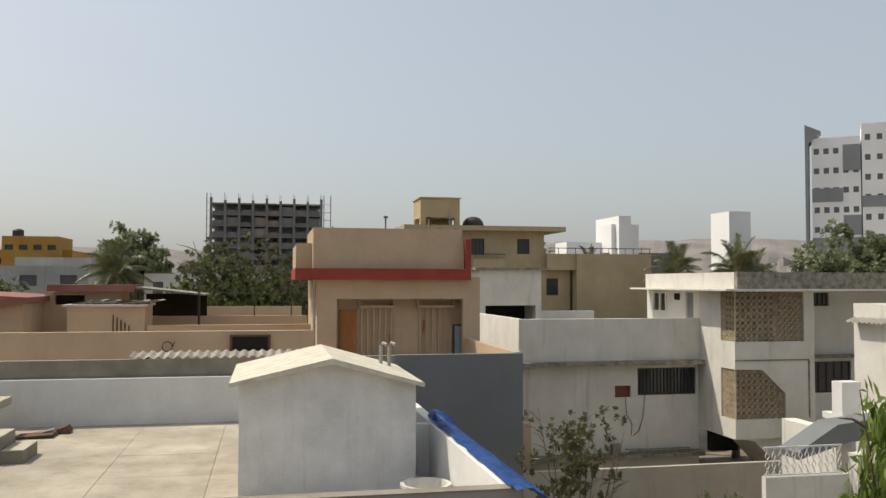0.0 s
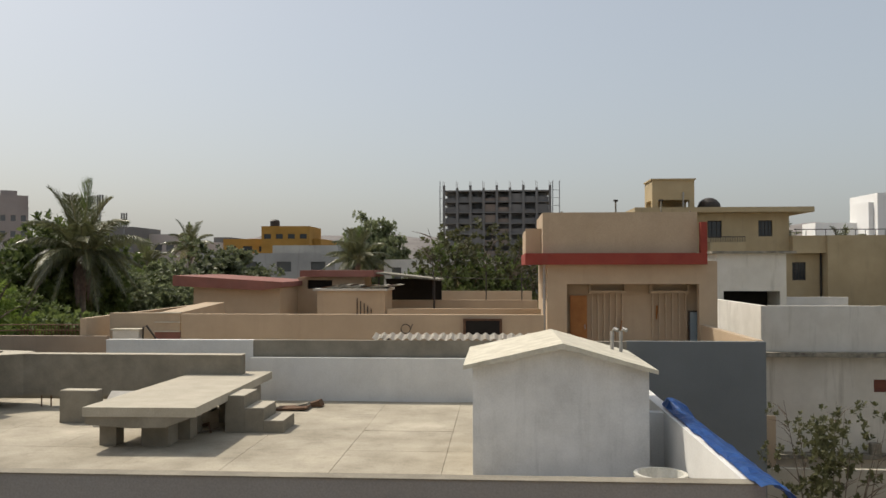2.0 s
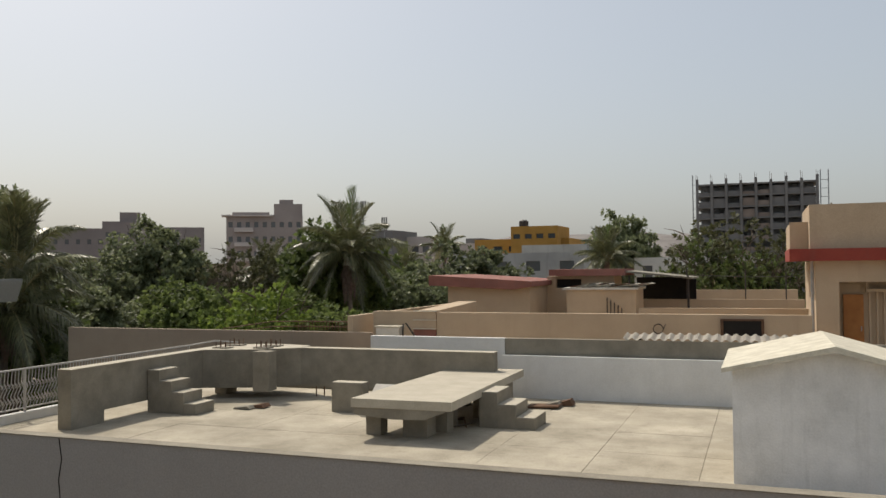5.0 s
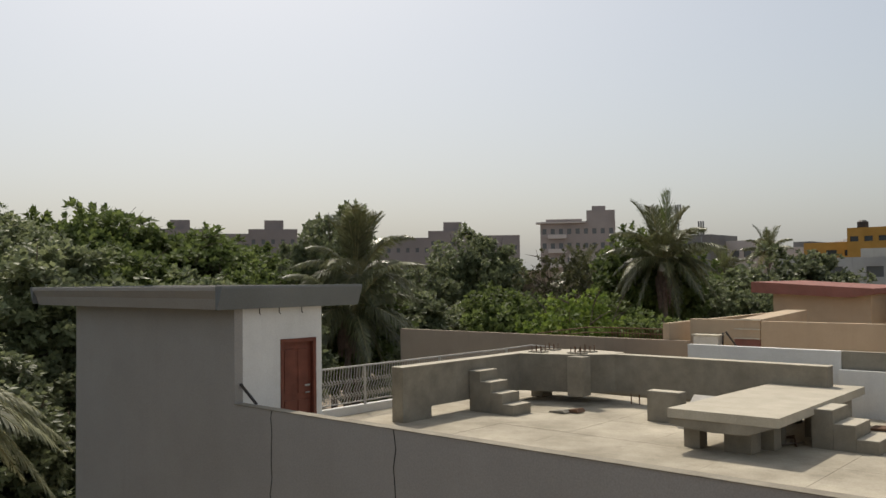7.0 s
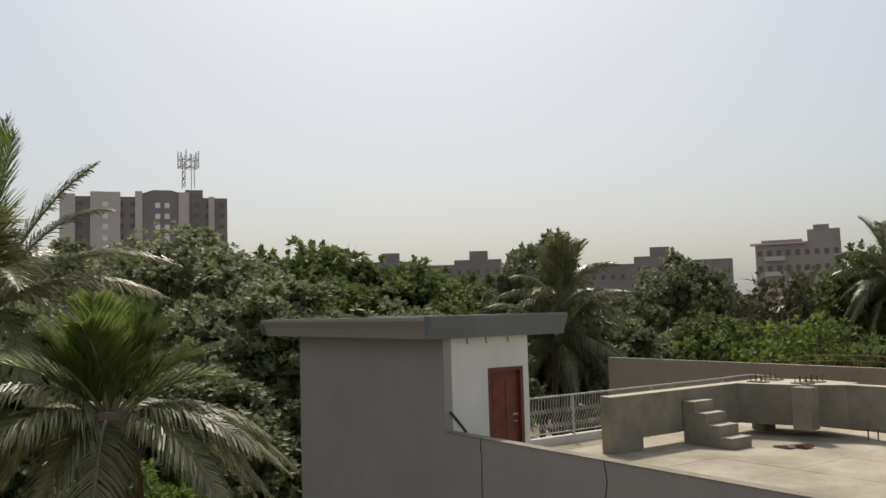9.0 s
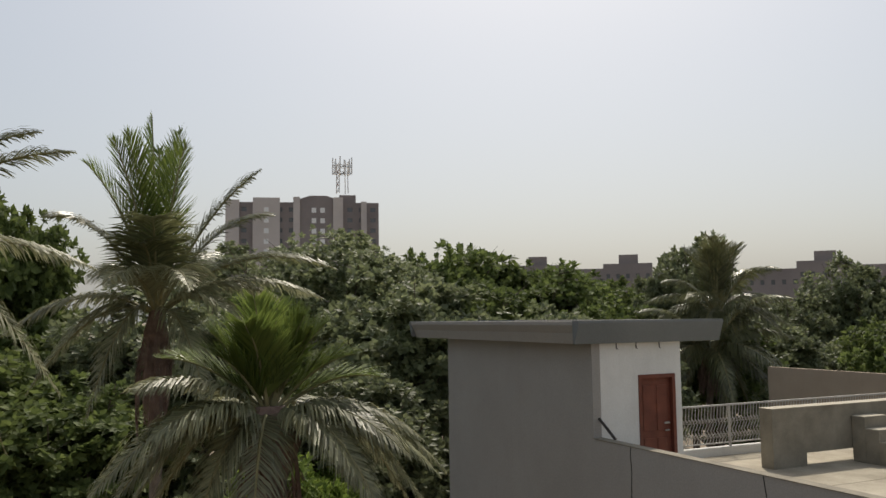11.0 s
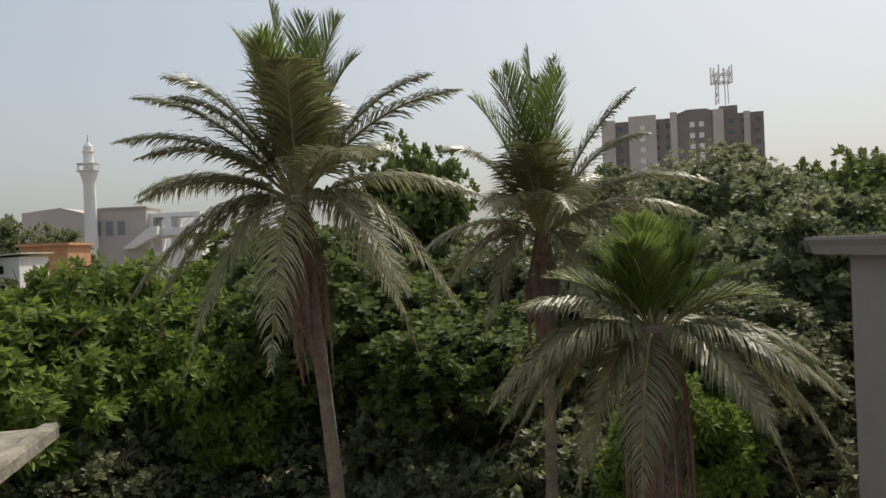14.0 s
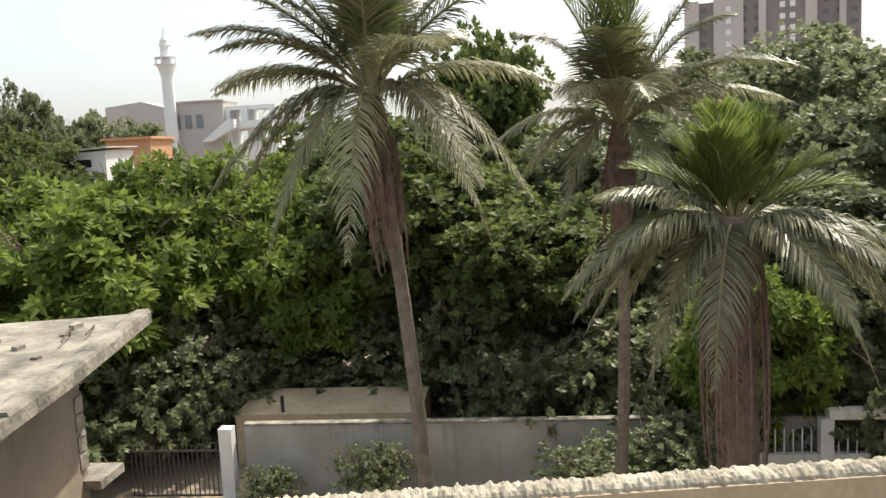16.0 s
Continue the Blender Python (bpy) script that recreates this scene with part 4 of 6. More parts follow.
for i in range(101):
    y = 26.8 - i * 0.06
    h = 0.04 * math.cos(i * math.pi / 2)
    row.append([bm.verts.new((20.3, y, 9.15 + h)), bm.verts.new((20.7, y, 9.3 + h))])
for p, q in zip(row, row[1:]):
    bm.faces.new((p[0], q[0], q[1], p[1]))
bmesh.ops.solidify(bm, geom=list(bm.faces), thickness=0.012)
part("sheet", bm, SHEET, corr)

# ---- ochre house ----
och = thing("ochre_house", (16, 60, 0), "ochre two-storey house with a flat overhanging roof", "house")
part("wall", wall_y(9.0, 18.4, 0, 14.0, 55.0, 55.3, [(16.49, 17.37, 12.48, 13.51), (13.3, 14.2, 12.4, 13.5)]), OCHRE, och)
part("wall", boxes((18.1, 18.4, 55.3, 65, 0, 14.0), (9.0, 9.3, 55.3, 65, 0, 14.0)), OCHRE, och)
part("roof", box(8.6, 19.7, 54.2, 66, 14.0, 14.32), OCHRE, och, "overhanging roof slab")
window(och, 16.49, 17.37, 12.48, 13.51, 55.1, bars=3)
window(och, 13.3, 14.2, 12.4, 13.5, 55.1, bars=2)
part("balcony", boxes((13.2, 15.4, 54.0, 55.0, 11.3, 12.1)), OCHRE, och)
part("balcony_rail", boxes((13.2, 15.4, 54.0, 54.04, 12.4, 12.45), *[(13.25 + k * 0.15, 13.27 + k * 0.15, 54.0, 54.03, 12.1, 12.4) for k in range(15)]), IRON, och)
part("lower_wall", wall_y(18.4, 20.4, 0, 12.5, 55.0, 55.3, [(18.57, 19.42, 9.68, 10.83)]), OCHRE, och)
window(och, 18.57, 19.42, 9.68, 10.83, 55.1, bars=3, cross=2)
part("lower_wall", boxes((20.4, 25.8, 54.0, 60, 0, 12.5), (18.4, 20.4, 54.3, 55.0, 11.4, 12.5)), OCHRE, och)
part("terrace_rail", boxes((18.4, 25.8, 54.05, 54.09, 12.85, 12.9), *[(18.5 + k * 0.6, 18.53 + k * 0.6, 54.05, 54.08, 12.5, 12.85) for k in range(13)]), IRON, och)
part("drain_pipe", tube([(20.3, 54.9, 3), (20.3, 54.9, 11.4)], 0.06, 6), IRON, och)
part("tank_tower", boxes((9.93, 12.63, 55.6, 58.4, 14.9, 16.2), (9.93, 10.3, 55.6, 56, 14.32, 14.9), (12.3, 12.63, 55.6, 56, 14.32, 14.9), (9.93, 12.63, 58.0, 58.4, 14.32, 14.9), (9.85, 12.72, 55.5, 58.5, 16.2, 16.28)), OCHRE, och, "square roof water tank housing")
part("pipe", tube([(11.9, 55.5, 14.3), (11.9, 55.5, 15.4)], 0.05, 6), STEEL, och)
db = bmesh.new()
bmesh.ops.create_uvsphere(db, u_segments=18, v_segments=9, radius=0.75)
for v in db.verts:
    v.co = Vector((v.co.x + 13.9, v.co.y * 0.9 + 57, max(v.co.z, -0.2) * 0.85 + 14.5))
single("roof_dome", db, IRON, "dark domed water tank lid on the ochre roof", "tank")
old = thing("stained_annex", (12.2, 44, 0), "rain-streaked white annex with a dark carport", "annex")
part("wall", boxes((10.6, 13.9, 42.0, 47, 9.35, 11.18), (13.6, 13.9, 42.0, 47, 0, 9.35), (10.6, 10.9, 42, 47, 0, 9.35)), WHITE_STAINED, old)
part("roof", box(10.3, 14.3, 41.7, 47.3, 11.18, 11.3), OLD_CONCRETE, old)
# Black wall that stands for the shade in the carport.
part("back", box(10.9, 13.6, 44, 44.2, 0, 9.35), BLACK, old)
single("wall_east_2", box(14.0, 17.6, 44.0, 44.2, 0, 9.0), WHITEWASH, "low white terrace parapets", "wall", kind="structure")

trail = thing("terrace_railing", (-14, 29, 7.2), "rust-brown iron pipe railing on the far terrace", "railing")
for z in (8.1, 8.3, 8.5):
    part("rail", tube([(-20.5, 29, z - 0.35), (-18.2, 29, z - 0.03), (-17.0, 29, z), (-13.4, 29, z)], 0.022, 5), RUST, trail)
for k in range(30):
    x = -17.0 + k * 0.125
    part("bar", box(x, x + 0.02, 28.99, 29.01, 7.6, 8.5), RUST, trail)

# ---- far buildings ----
def unfinished_tower():
    t = thing("unfinished_tower", (-1, 246, 0), "grey concrete tower block under construction with scaffolding", "building", "far buildings")
    x0, x1, y0, y1, n, fh = -16.0, 14.6, 239, 254, 11, 3.05
    for f in range(n):
        part("floor_slab", box(x0, x1, y0, y1, 1.6 + f * fh, 2.0 + f * fh), FAR_CONCRETE, t)
    for k in range(9):
        x = x0 + 0.3 + k * (x1 - x0 - 0.6) / 8
        part("column", box(x - 0.35, x + 0.35, y0 - 0.1, y0 + 0.7, 0, 33.2 if k % 2 else 33.9), FAR_CONCRETE, t)
        part("rebar", boxes((x - 0.3, x - 0.2, y0, y0 + 0.1, 31, 35.2), (x + 0.1, x + 0.2, y0, y0 + 0.1, 31, 34.8)), FAR_BRICK, t)
    r = random.Random(5)
    for f in range(n - 1):
        for k in range(8):
            xa = x0 + 0.3 + k * (x1 - x0 - 0.6) / 8 + 0.4
            wdt = (x1 - x0 - 0.6) / 8 - 0.8
            z = 2.0 + f * fh
            if f < n - 1:
                part("infill", box(xa, xa + wdt, y0 + 0.4, y0 + 0.6, z, z + r.choice((0.8, 1.1, 1.3, 2.1))), FAR_BRICK if (k in (3, 4)) else FAR_CONCRETE, t)
    part("core", box(x0 + 1, x1 - 1, y0 + 4, y1 - 1, 0, 32.0), FAR_GREY, t)
    for sx in (x0 - 0.9, x1 + 0.5, x1 + 2.4):
        for dy in (0, 2):
            part("scaffold_pole", box(sx - 0.06, sx + 0.06, y0 + dy, y0 + dy + 0.12, 0, 35.2), FAR_GREY, t)
    for k in range(13):
        part("scaffold_bar", box(x1 + 0.5, x1 + 2.4, y0, y0 + 0.1, 6 + k * 2.2, 6.12 + k * 2.2), FAR_GREY, t)
        part("scaffold_bar", box(x0 - 1.1, x0 - 0.2, y0, y0 + 0.1, 6 + k * 2.2, 6.12 + k * 2.2), FAR_GREY, t)


unfinished_tower()


def turned(t, rz):
    t.rotation_euler = (0, 0, radians(rz))
    return t


def flats(name, at, rz, width, depth, height, mat, band, label, cols, floors, base_floor, win=(1.3, 1.2), core=()):
    """A many-storeyed block, built square to the axes and then turned."""
    t = thing(name, (0, 0, 0), label, "apartment building", "far buildings")
    holes, fh = [], 3.2
    for f in range(floors):
        zc = height - 2.2 - f * fh
        for c in range(cols):
            cx = -width / 2 + width * (c + 0.5) / cols
            holes.append((cx - win[0] / 2, cx + win[0] / 2, zc - win[1] / 2, zc + win[1] / 2))
    wb = wall_y(-width / 2, width / 2, 0, height, 0, 0.4, holes)
    part("wall", wb, mat, t)
    parts("wall", mat, t, (-width / 2, -width / 2 + 0.4, 0.4, depth, 0, height), (width / 2 - 0.4, width / 2, 0.4, depth, 0, height), (-width / 2 + 0.4, width / 2 - 0.4, depth - 0.4, depth, 0, height))
    part("roof", box(-width / 2 + 0.4, width / 2 - 0.4, 0.4, depth - 0.4, height - 0.6, height - 0.2), mat, t)
    pm = to_mesh("window", box(-win[0] / 2, win[0] / 2, 0, 0.05, -win[1] / 2, win[1] / 2), FAR_GLASS)
    for h in holes:
        piece("window", pm, t, ((h[0] + h[1]) / 2, 0.2, (h[2] + h[3]) / 2))
    for x0, x1, z0, z1, out in band:
        part("band", box(x0, x1, -out, 0.0, z0, z1), FAR_GREY if out < 0.5 else mat, t)
    for x0, x1, y0, y1, h in core:
        part("roof_block", box(x0, x1, y0, y1, height - 0.2, height + h), mat, t)
    t.location = at
    t.rotation_euler = (0, 0, radians(rz))
    return t


# twin slab block with the mast, beyond the palms
tw = flats("apartment_block", (-250, 68, 0), 74.5, 46, 16, 46, FAR_PINK, [], "mauve-grey apartment slab behind the trees", 13, 10, 0, (1.6, 1.3))
parts("pier", FAR_TAN, tw, (-23, -19, -1.5, 0, 0, 46.5), (-15, -7, -1.5, 0, 0, 47.2), (-3, -1, -1.5, 0, 0, 47.5), (9, 12, -1.5, 0, 0, 47.4), (17.5, 19.2, -1.5, 0, 0, 46.2))
part("pier", prism([(-1, 0), (10, 0), (10, 47.0), (7, 48.0), (2, 48.0), (-1, 47.0)], "y", -0.8, 0), FAR_PINK, tw)
part("stair_tower", boxes((11, 16, 1, 10, 45, 48.5)), FAR_PINK, tw)
wm = to_mesh("window", box(-0.7, 0.7, 0, 0.06, -0.75, 0.75), FAR_WHITE)
for f in range(9):
    for x, y in ((-11, -1.56), (3.2, -0.86), (5.8, -0.86)):
        piece("window", wm, tw, (x, y, 43.5 - f * 3.2))
mast = thing("telecom_mast", (0, 0, 0), "red and white lattice mast with antennas on the roof", "mast")
for dx in (-1.4, 1.4):
    for dy in (-1.4, 1.4):
        part("leg", tube([(dx, dy, 0), (dx * 0.9, dy * 0.9, 9.5)], 0.16, 5), FAR_WHITE, mast)
for k in range(5):
    z = k * 1.9
    part("brace", tube([(-1.4, -1.4, z), (1.4, -1.4, z + 1.9)], 0.1, 4), RED_ROOF if k % 2 else FAR_WHITE, mast)
    part("brace", tube([(1.4, -1.4, z), (-1.4, -1.4, z + 1.9)], 0.1, 4), RED_ROOF if k % 2 else FAR_WHITE, mast)
for z in (6.2, 8.4):
    ring = [(2.9 * math.cos(k * math.pi / 8), 2.9 * math.sin(k * math.pi / 8), z) for k in range(17)]
    part("ring", tube(ring, 0.12, 5), FAR_WHITE, mast)
    part("arm", boxes((-2.9, 2.9, -0.1, 0.1, z - 0.1, z + 0.1), (-0.1, 0.1, -2.9, 2.9, z - 0.12, z + 0.08)), FAR_GREY, mast)
for k in range(12):
    a = k * math.pi / 6
    part("antenna", box(2.95 * math.cos(a) - 0.16, 2.95 * math.cos(a) + 0.16, 2.95 * math.sin(a) - 0.16, 2.95 * math.sin(a) + 0.16, 5.9 + 0.3 * (k % 2), 9.6 + 0.7 * (k % 3)), FAR_WHITE, mast)
mast.location = (-244, 78.5, 48.4)

# white tower with grey bands
wtw = flats("white_tower", (89.8, 120.3, 0), -37, 7.2, 12, 34.3, FAR_WHITE, [(-3.6, 3.6, 15.0, 18.0, 0.06), (-3.6, 1.0, 23.8, 26.0, 0.06), (1.0, 3.6, 28.8, 33.0, 0.08), (1.0, 3.6, 18.4, 21.6, 0.08)],
            "white apartment tower with grey bands", 5, 9, 0, (0.8, 0.95))
part("fin", prism([(-4.6, 0), (-4.2, 0), (-4.0, 33.5), (-2.2, 35.4), (-4.6, 36.6)], "y", -0.3, 4), FAR_GREY, wtw, "grey slanting fin")
flats("white_tower", (96.2, 115.4, 0), -37, 8.6, 12, 36.2, FAR_WHITE, [(-4.3, 4.3, 15.0, 18.0, 0.06), (-4.3, 4.3, 22.8, 24.6, 0.06)], "white apartment tower with two grey bands", 5, 9, 0, (0.8, 0.95))

pb = flats("pale_block", (-102, 160, 0), 32, 16.5, 12, 22.8, FAR_MAUVE, [], "weathered pinkish apartment block", 9, 6, 0, (0.9, 1.2), core=((2, 8.2, 0.2, 6, 2.4), (3.2, 6.2, 1, 4, 3.4), (-7, 1, 1, 5, 0.6)))
part("eaves", box(-9.2, 1.8, -0.9, 3, 22.4, 22.7), FAR_TAN, pb, "projecting roof edge")
for f in range(5):
    part("balcony", box(-6.5, -2.5, -0.9, 0, 19.0 - f * 3.2, 19.9 - f * 3.2), FAR_TAN, pb)

building("orange_house", -35, -22.5, 105, 116, 14.2, ORANGE, "bright orange house behind the trees", 6, 1, (1.2, 0.7), z0=12.0, pane=GLASS)
ob = building("orange_house", -29.5, -23.5, 103, 110, 15.7, ORANGE, "bright orange upper storey with a flat roof", 4, 1, (0.9, 0.6), z0=13.5, pane=GLASS)
building("white_villa", -30.5, -16.5, 84, 95, 12.0, VILLA, "pale villa with grey upper band", 4, 1, (1.5, 1.0), z0=9.6)
building("white_villa", -24, -17, 88, 95, 12.9, VILLA, "pale villa roof room", 0, 0)
building("white_villa", -11.0, -6.2, 80, 88, 11.3, WHITEWASH, "small white villa with dark windows", 2, 1, (0.9, 1.1), z0=9.0)
building("white_villa", -6.2, 0.5, 84, 90, 11.4, FAR_TAN, "small buff villa among trees", 3, 1, (0.9, 0.7), z0=9.4)
building("yellow_house", -5.0, 0.5, 72, 78, 9.9, OCHRE, "low yellow house among the trees", 2, 1, (0.9, 0.8), z0=7.5)
building("white_building", 34.6, 39.5, 95, 99, 15.4, FAR_WHITE, "white modern house far off", 0, 0)
building("white_building", 39, 42.4, 92, 96, 17.4, FAR_WHITE, "white stepped block far off", 1, 2, (0.8, 0.6), z0=13.0)
building("white_building", 39.5, 41, 91, 98, 18.3, FAR_WHITE, "white stair head far off", 0, 0)
building("grey_building", 44, 52, 100, 106, 14.4, FAR_CONCRETE, "grey unfinished house far off", 5, 1, (1.2, 1.0), z0=12.5)
building("white_slab", 37.9, 39.9, 64.5, 67.5, 16.6, FAR_WHITE, "tall blank white building", 0, 0)
for x, y, h, w, paint in ((-51.5, 109, 16.0, 6, FAR_CONCRETE), (-47.2, 114, 15.2, 5, FAR_TAN), (-42.5, 118, 14.2, 5, FAR_TAN), (-40.5, 121, 15.0, 2.5, FAR_CONCRETE), (-60, 122, 14.2, 8, FAR_PINK), (-70, 112, 14.0, 6, FAR_TAN)):
    building("grey_house", x - w / 2, x + w / 2, y, y + 9, h, paint, "pale grey house in the distance", 3, 1, (1.1, 0.9), z0=h - 3.5)
r = random.Random(12)
# a long row of low brown flats on the skyline
for k in range(15):
    az = radians(-80 + k * 3.0)
    d = 150
    x, y = d * math.sin(az), d * math.cos(az)
    h = 17.6 + r.choice((0, 0.5, 1.0, 1.8)) - 0.12 * max(0, k - 9)
    b = flats("brown_flats", (x, y, 0), -math.degrees(az), 8.4, 9, h, FAR_PINK, [], "dark brown row of flats on the skyline", 5, 2, 0, (0.6, 0.8), core=((-1.5, 1.8, 1, 4, 1.6),) if k % 2 else ())
building("tan_house", -52, -41.5, 66, 74, 11.2, TAN, "brown house behind the trees", 4, 1, (1.2, 0.9), z0=8.0)
building("tan_house", -46, -33, 58, 62, 10.0, TAN, "brown wall behind the trees", 0, 0)
for x, y, z, h in ((-50.9, 104.5, 12, 7.9), (-48.2, 105.5, 12, 5.6)):
    cm = thing("telecom_mast", (x, y, 0), "slim antenna mast with panel antennas", "mast", "antenna masts")
    part("pole", tube([(x, y, 0), (x, y, z + h - 1)], 0.09, 6), FAR_GREY, cm)
    for k in range(3):
        part("antenna", box(x - 0.4 + k * 0.32, x - 0.26 + k * 0.32, y - 0.1, y + 0.1, z + h - 2.0, z + h), FAR_CONCRETE, cm)


def mosque():
    t = thing("mosque", (-122, -48, 0), "white mosque with a slender minaret", "mosque")
    part("hall", wall_x(-51, -44, 0, 18.0, -126, -120, []), FAR_TAN, t)
    part("hall", wall_x(-44, -36.5, 0, 17.2, -126, -121, [(-43.4, -41.8, 15.0, 16.6), (-40.8, -37.4, 15.0, 16.6), (-43.4, -40.9, 11.6, 13.6), (-39.6, -37.6, 12.0, 13.6)]), FAR_WHITE, t)
    part("balcony", box(-121, -119.4, -41.5, -36.8, 13.9, 15.0), FAR_WHITE, t)
    for k in range(3):
        part("window", box(-119.98, -119.9, -51.5 + k * 1.7, -50.5 + k * 1.7, 14.2, 16.2), FAR_GREY, t)
    part("stair", prism([(-47, 12.2), (-43, 15.2), (-42, 15.2), (-42, 14.0), (-45.5, 12.2)], "x", -119.9, -118.5), FAR_WHITE, t)
    part("cornice", box(-126.2, -119.7, -51.2, -43.8, 18.0, 18.2), FAR_TAN, t)
    part("wing", prism([(-66, 0), (-54.5, 0), (-54.5, 17.5), (-60, 19.0), (-66, 18.4)], "x", -134, -128), FAR_TAN, t)
    m = part("minaret", tube([(-119, -51.5, 0), (-119, -51.5, 21.5), (-119, -51.5, 22.6), (-119, -51.5, 23.4)], [1.0, 0.85, 1.1, 1.4], 12), FAR_WHITE, t)
    part("gallery", tube([(-119, -51.5, 23.4), (-119, -51.5, 23.5)], [1.7, 1.7], 12), FAR_WHITE, m)
    for k in range(8):
        a = k * math.pi / 4
        part("gallery_post", box(-119 + 1.5 * math.cos(a) - 0.07, -119 + 1.5 * math.cos(a) + 0.07, -51.5 + 1.5 * math.sin(a) - 0.07, -51.5 + 1.5 * math.sin(a) + 0.07, 23.5, 24.4), FAR_WHITE, m)
    part("gallery_rail", tube([(-119, -51.5, 24.35), (-119, -51.5, 24.5)], [1.65, 1.65], 12), FAR_WHITE, m)
    part("lantern", tube([(-119, -51.5, 23.5), (-119, -51.5, 26.0), (-119, -51.5, 26.2)], [0.75, 0.7, 0.9], 10), FAR_WHITE, m)
    part("finial", tube([(-119, -51.5, 26.2), (-119, -51.5, 26.9), (-119, -51.5, 27.6), (-119, -51.5, 28.6)], [0.75, 0.65, 0.15, 0.05], 10), FAR_WHITE, m)


mosque()
osh = thing("orange_house", (-81, -39, 0), "low orange house among the green trees", "house")
part("wall", box(-84, -79, -41, -36.5, 0, 12.2), TERRACOTTA, osh)
part("roof", box(-84.3, -78.6, -41.3, -36.2, 12.2, 12.45), TERRACOTTA, osh)
psh = thing("pale_shed", (-54, -28.6, 0), "small pale shed with a sheet roof", "shed")
part("wall", box(-56, -52.2, -30.2, -27.2, 0, 11.0), WHITEWASH, psh)
part("roof", prism([(-30.5, 11.0), (-26.9, 11.2), (-26.9, 11.28), (-30.5, 11.1)], "x", -56.2, -51.9), SHEET, psh)
part("window", box(-52.24, -52.16, -29.2, -28.2, 10.0, 10.5), BLACK, psh)
part("wall", box(-52.6, -50.5, -33, -30.2, 0, 9.4), TAN, psh)


def far_town(seed, n, az0, az1, d0, d1, lift):
    """Countless tiny pale houses that cover the plain and the foot of the hills."""
    r = random.Random(seed)
    bm = bmesh.new()
    for k in range(n):
        a, d = radians(r.uniform(az0, az1)), r.uniform(d0, d1)
        x, y = d * math.sin(a), d * math.cos(a)
        w, h = r.uniform(5, 14), r.uniform(5, 10)
        z = lift * max(0, d - 1200) / 400
        box(x - w / 2, x + w / 2, y, y + w, z - 3, z + h, bm=bm)
        if r.random() < 0.5:
            box(x - w / 2, x - w / 2 + w * 0.35, y + 1, y + w * 0.5, z + h, z + h + 2.6, bm=bm)
    single("far_town", bm, FAR_TOWN, "countless pale far houses below the hills", "houses", kind="stuff")


far_town(2, 260, 8, 46, 260, 1650, 52)
far_town(3, 160, -22, 8, 300, 1500, 20)

single("water_tank", tube([(-28.2, 104.5, 15.4), (-28.2, 104.5, 16.4), (-28.2, 104.5, 16.6)], [0.6, 0.6, 0.3], 12), IRON, "dark plastic water tank on the orange roof", "tank")

# ---- trees ----
def leaf_mesh(name, n, radius, size, mat, seed, clusters=70, flat=0.75, hollow=0.55, squash=0.3, droop=0.0, spread=0.30, whorl=9):
    """A crown of pointed leaves in small whorls at the twig ends, the whorls gathered in clumps over an uneven ball."""
    g = np.random.default_rng(seed)
    d = g.normal(size=(clusters, 3))
    d[:, 2] = d[:, 2] * 0.8 + 0.25
    d /= np.linalg.norm(d, axis=1)[:, None]
    rr = (hollow + (1 - hollow) * g.random(clusters) ** 0.6) * (0.78 + 0.22 * g.random(clusters))
    c = d * rr[:, None] * radius
    size_c = spread * radius * (0.55 + 0.9 * g.random(clusters))
    twigs = n // whorl
    pick = g.integers(0, clusters, twigs)
    off = g.normal(size=(twigs, 3))
    off[:, 2] = off[:, 2] * 0.8 + 0.3
    off /= np.linalg.norm(off, axis=1)[:, None]
    q = c[pick] + off * (size_c[pick] * (0.45 + 0.55 * g.random(twigs) ** 0.5))[:, None] * np.array([1, 1, 0.75])
    axis = off * 0.7 + d[pick] * 0.6 + np.array([0, 0, 0.35]) + g.normal(size=(twigs, 3)) * 0.25
    axis /= np.linalg.norm(axis, axis=1)[:, None]
    u = np.cross(axis, np.array([0.31, 0.87, 0.39]))
    u /= np.linalg.norm(u, axis=1)[:, None] + 1e-6
    w = np.cross(axis, u)
    n = twigs * whorl
    turn = np.tile(np.arange(whorl) * 2.4, twigs) + np.repeat(g.random(twigs) * 6.28, whorl)
    lean = (0.15 + 0.75 * np.tile(np.arange(whorl) / whorl, twigs) + g.normal(size=n) * 0.12)[:, None]
    ax, uu, ww = (np.repeat(v, whorl, axis=0) for v in (axis, u, w))
    radial = uu * np.cos(turn)[:, None] + ww * np.sin(turn)[:, None]
    out = ax * (1 - lean) + radial * (0.4 + lean * 0.7)
    out[:, 2] -= droop * lean[:, 0]
    out /= np.linalg.norm(out, axis=1)[:, None] + 1e-6
    side = np.cross(out, ax + g.normal(size=(n, 3)) * 0.3)
    side /= np.linalg.norm(side, axis=1)[:, None] + 1e-6
    ln = size * (0.7 + 0.6 * g.random(n))[:, None]
    p = np.repeat(q, whorl, axis=0) - ax * ln * 0.5 * np.tile(np.arange(whorl) / whorl, twigs)[:, None]
    wd = ln * squash
    sag = np.array([0, 0, -0.12]) * ln
    v = np.stack([p, p + out * ln * 0.45 + side * wd, p + out * ln + sag, p + out * ln * 0.45 - side * wd], 1).reshape(-1, 3)
    v[:, 2] *= flat
    me = bpy.data.meshes.new(name)
    me.from_pydata(v.tolist(), [], np.arange(4 * n).reshape(-1, 4).tolist())
    me.materials.append(mat)
    return me


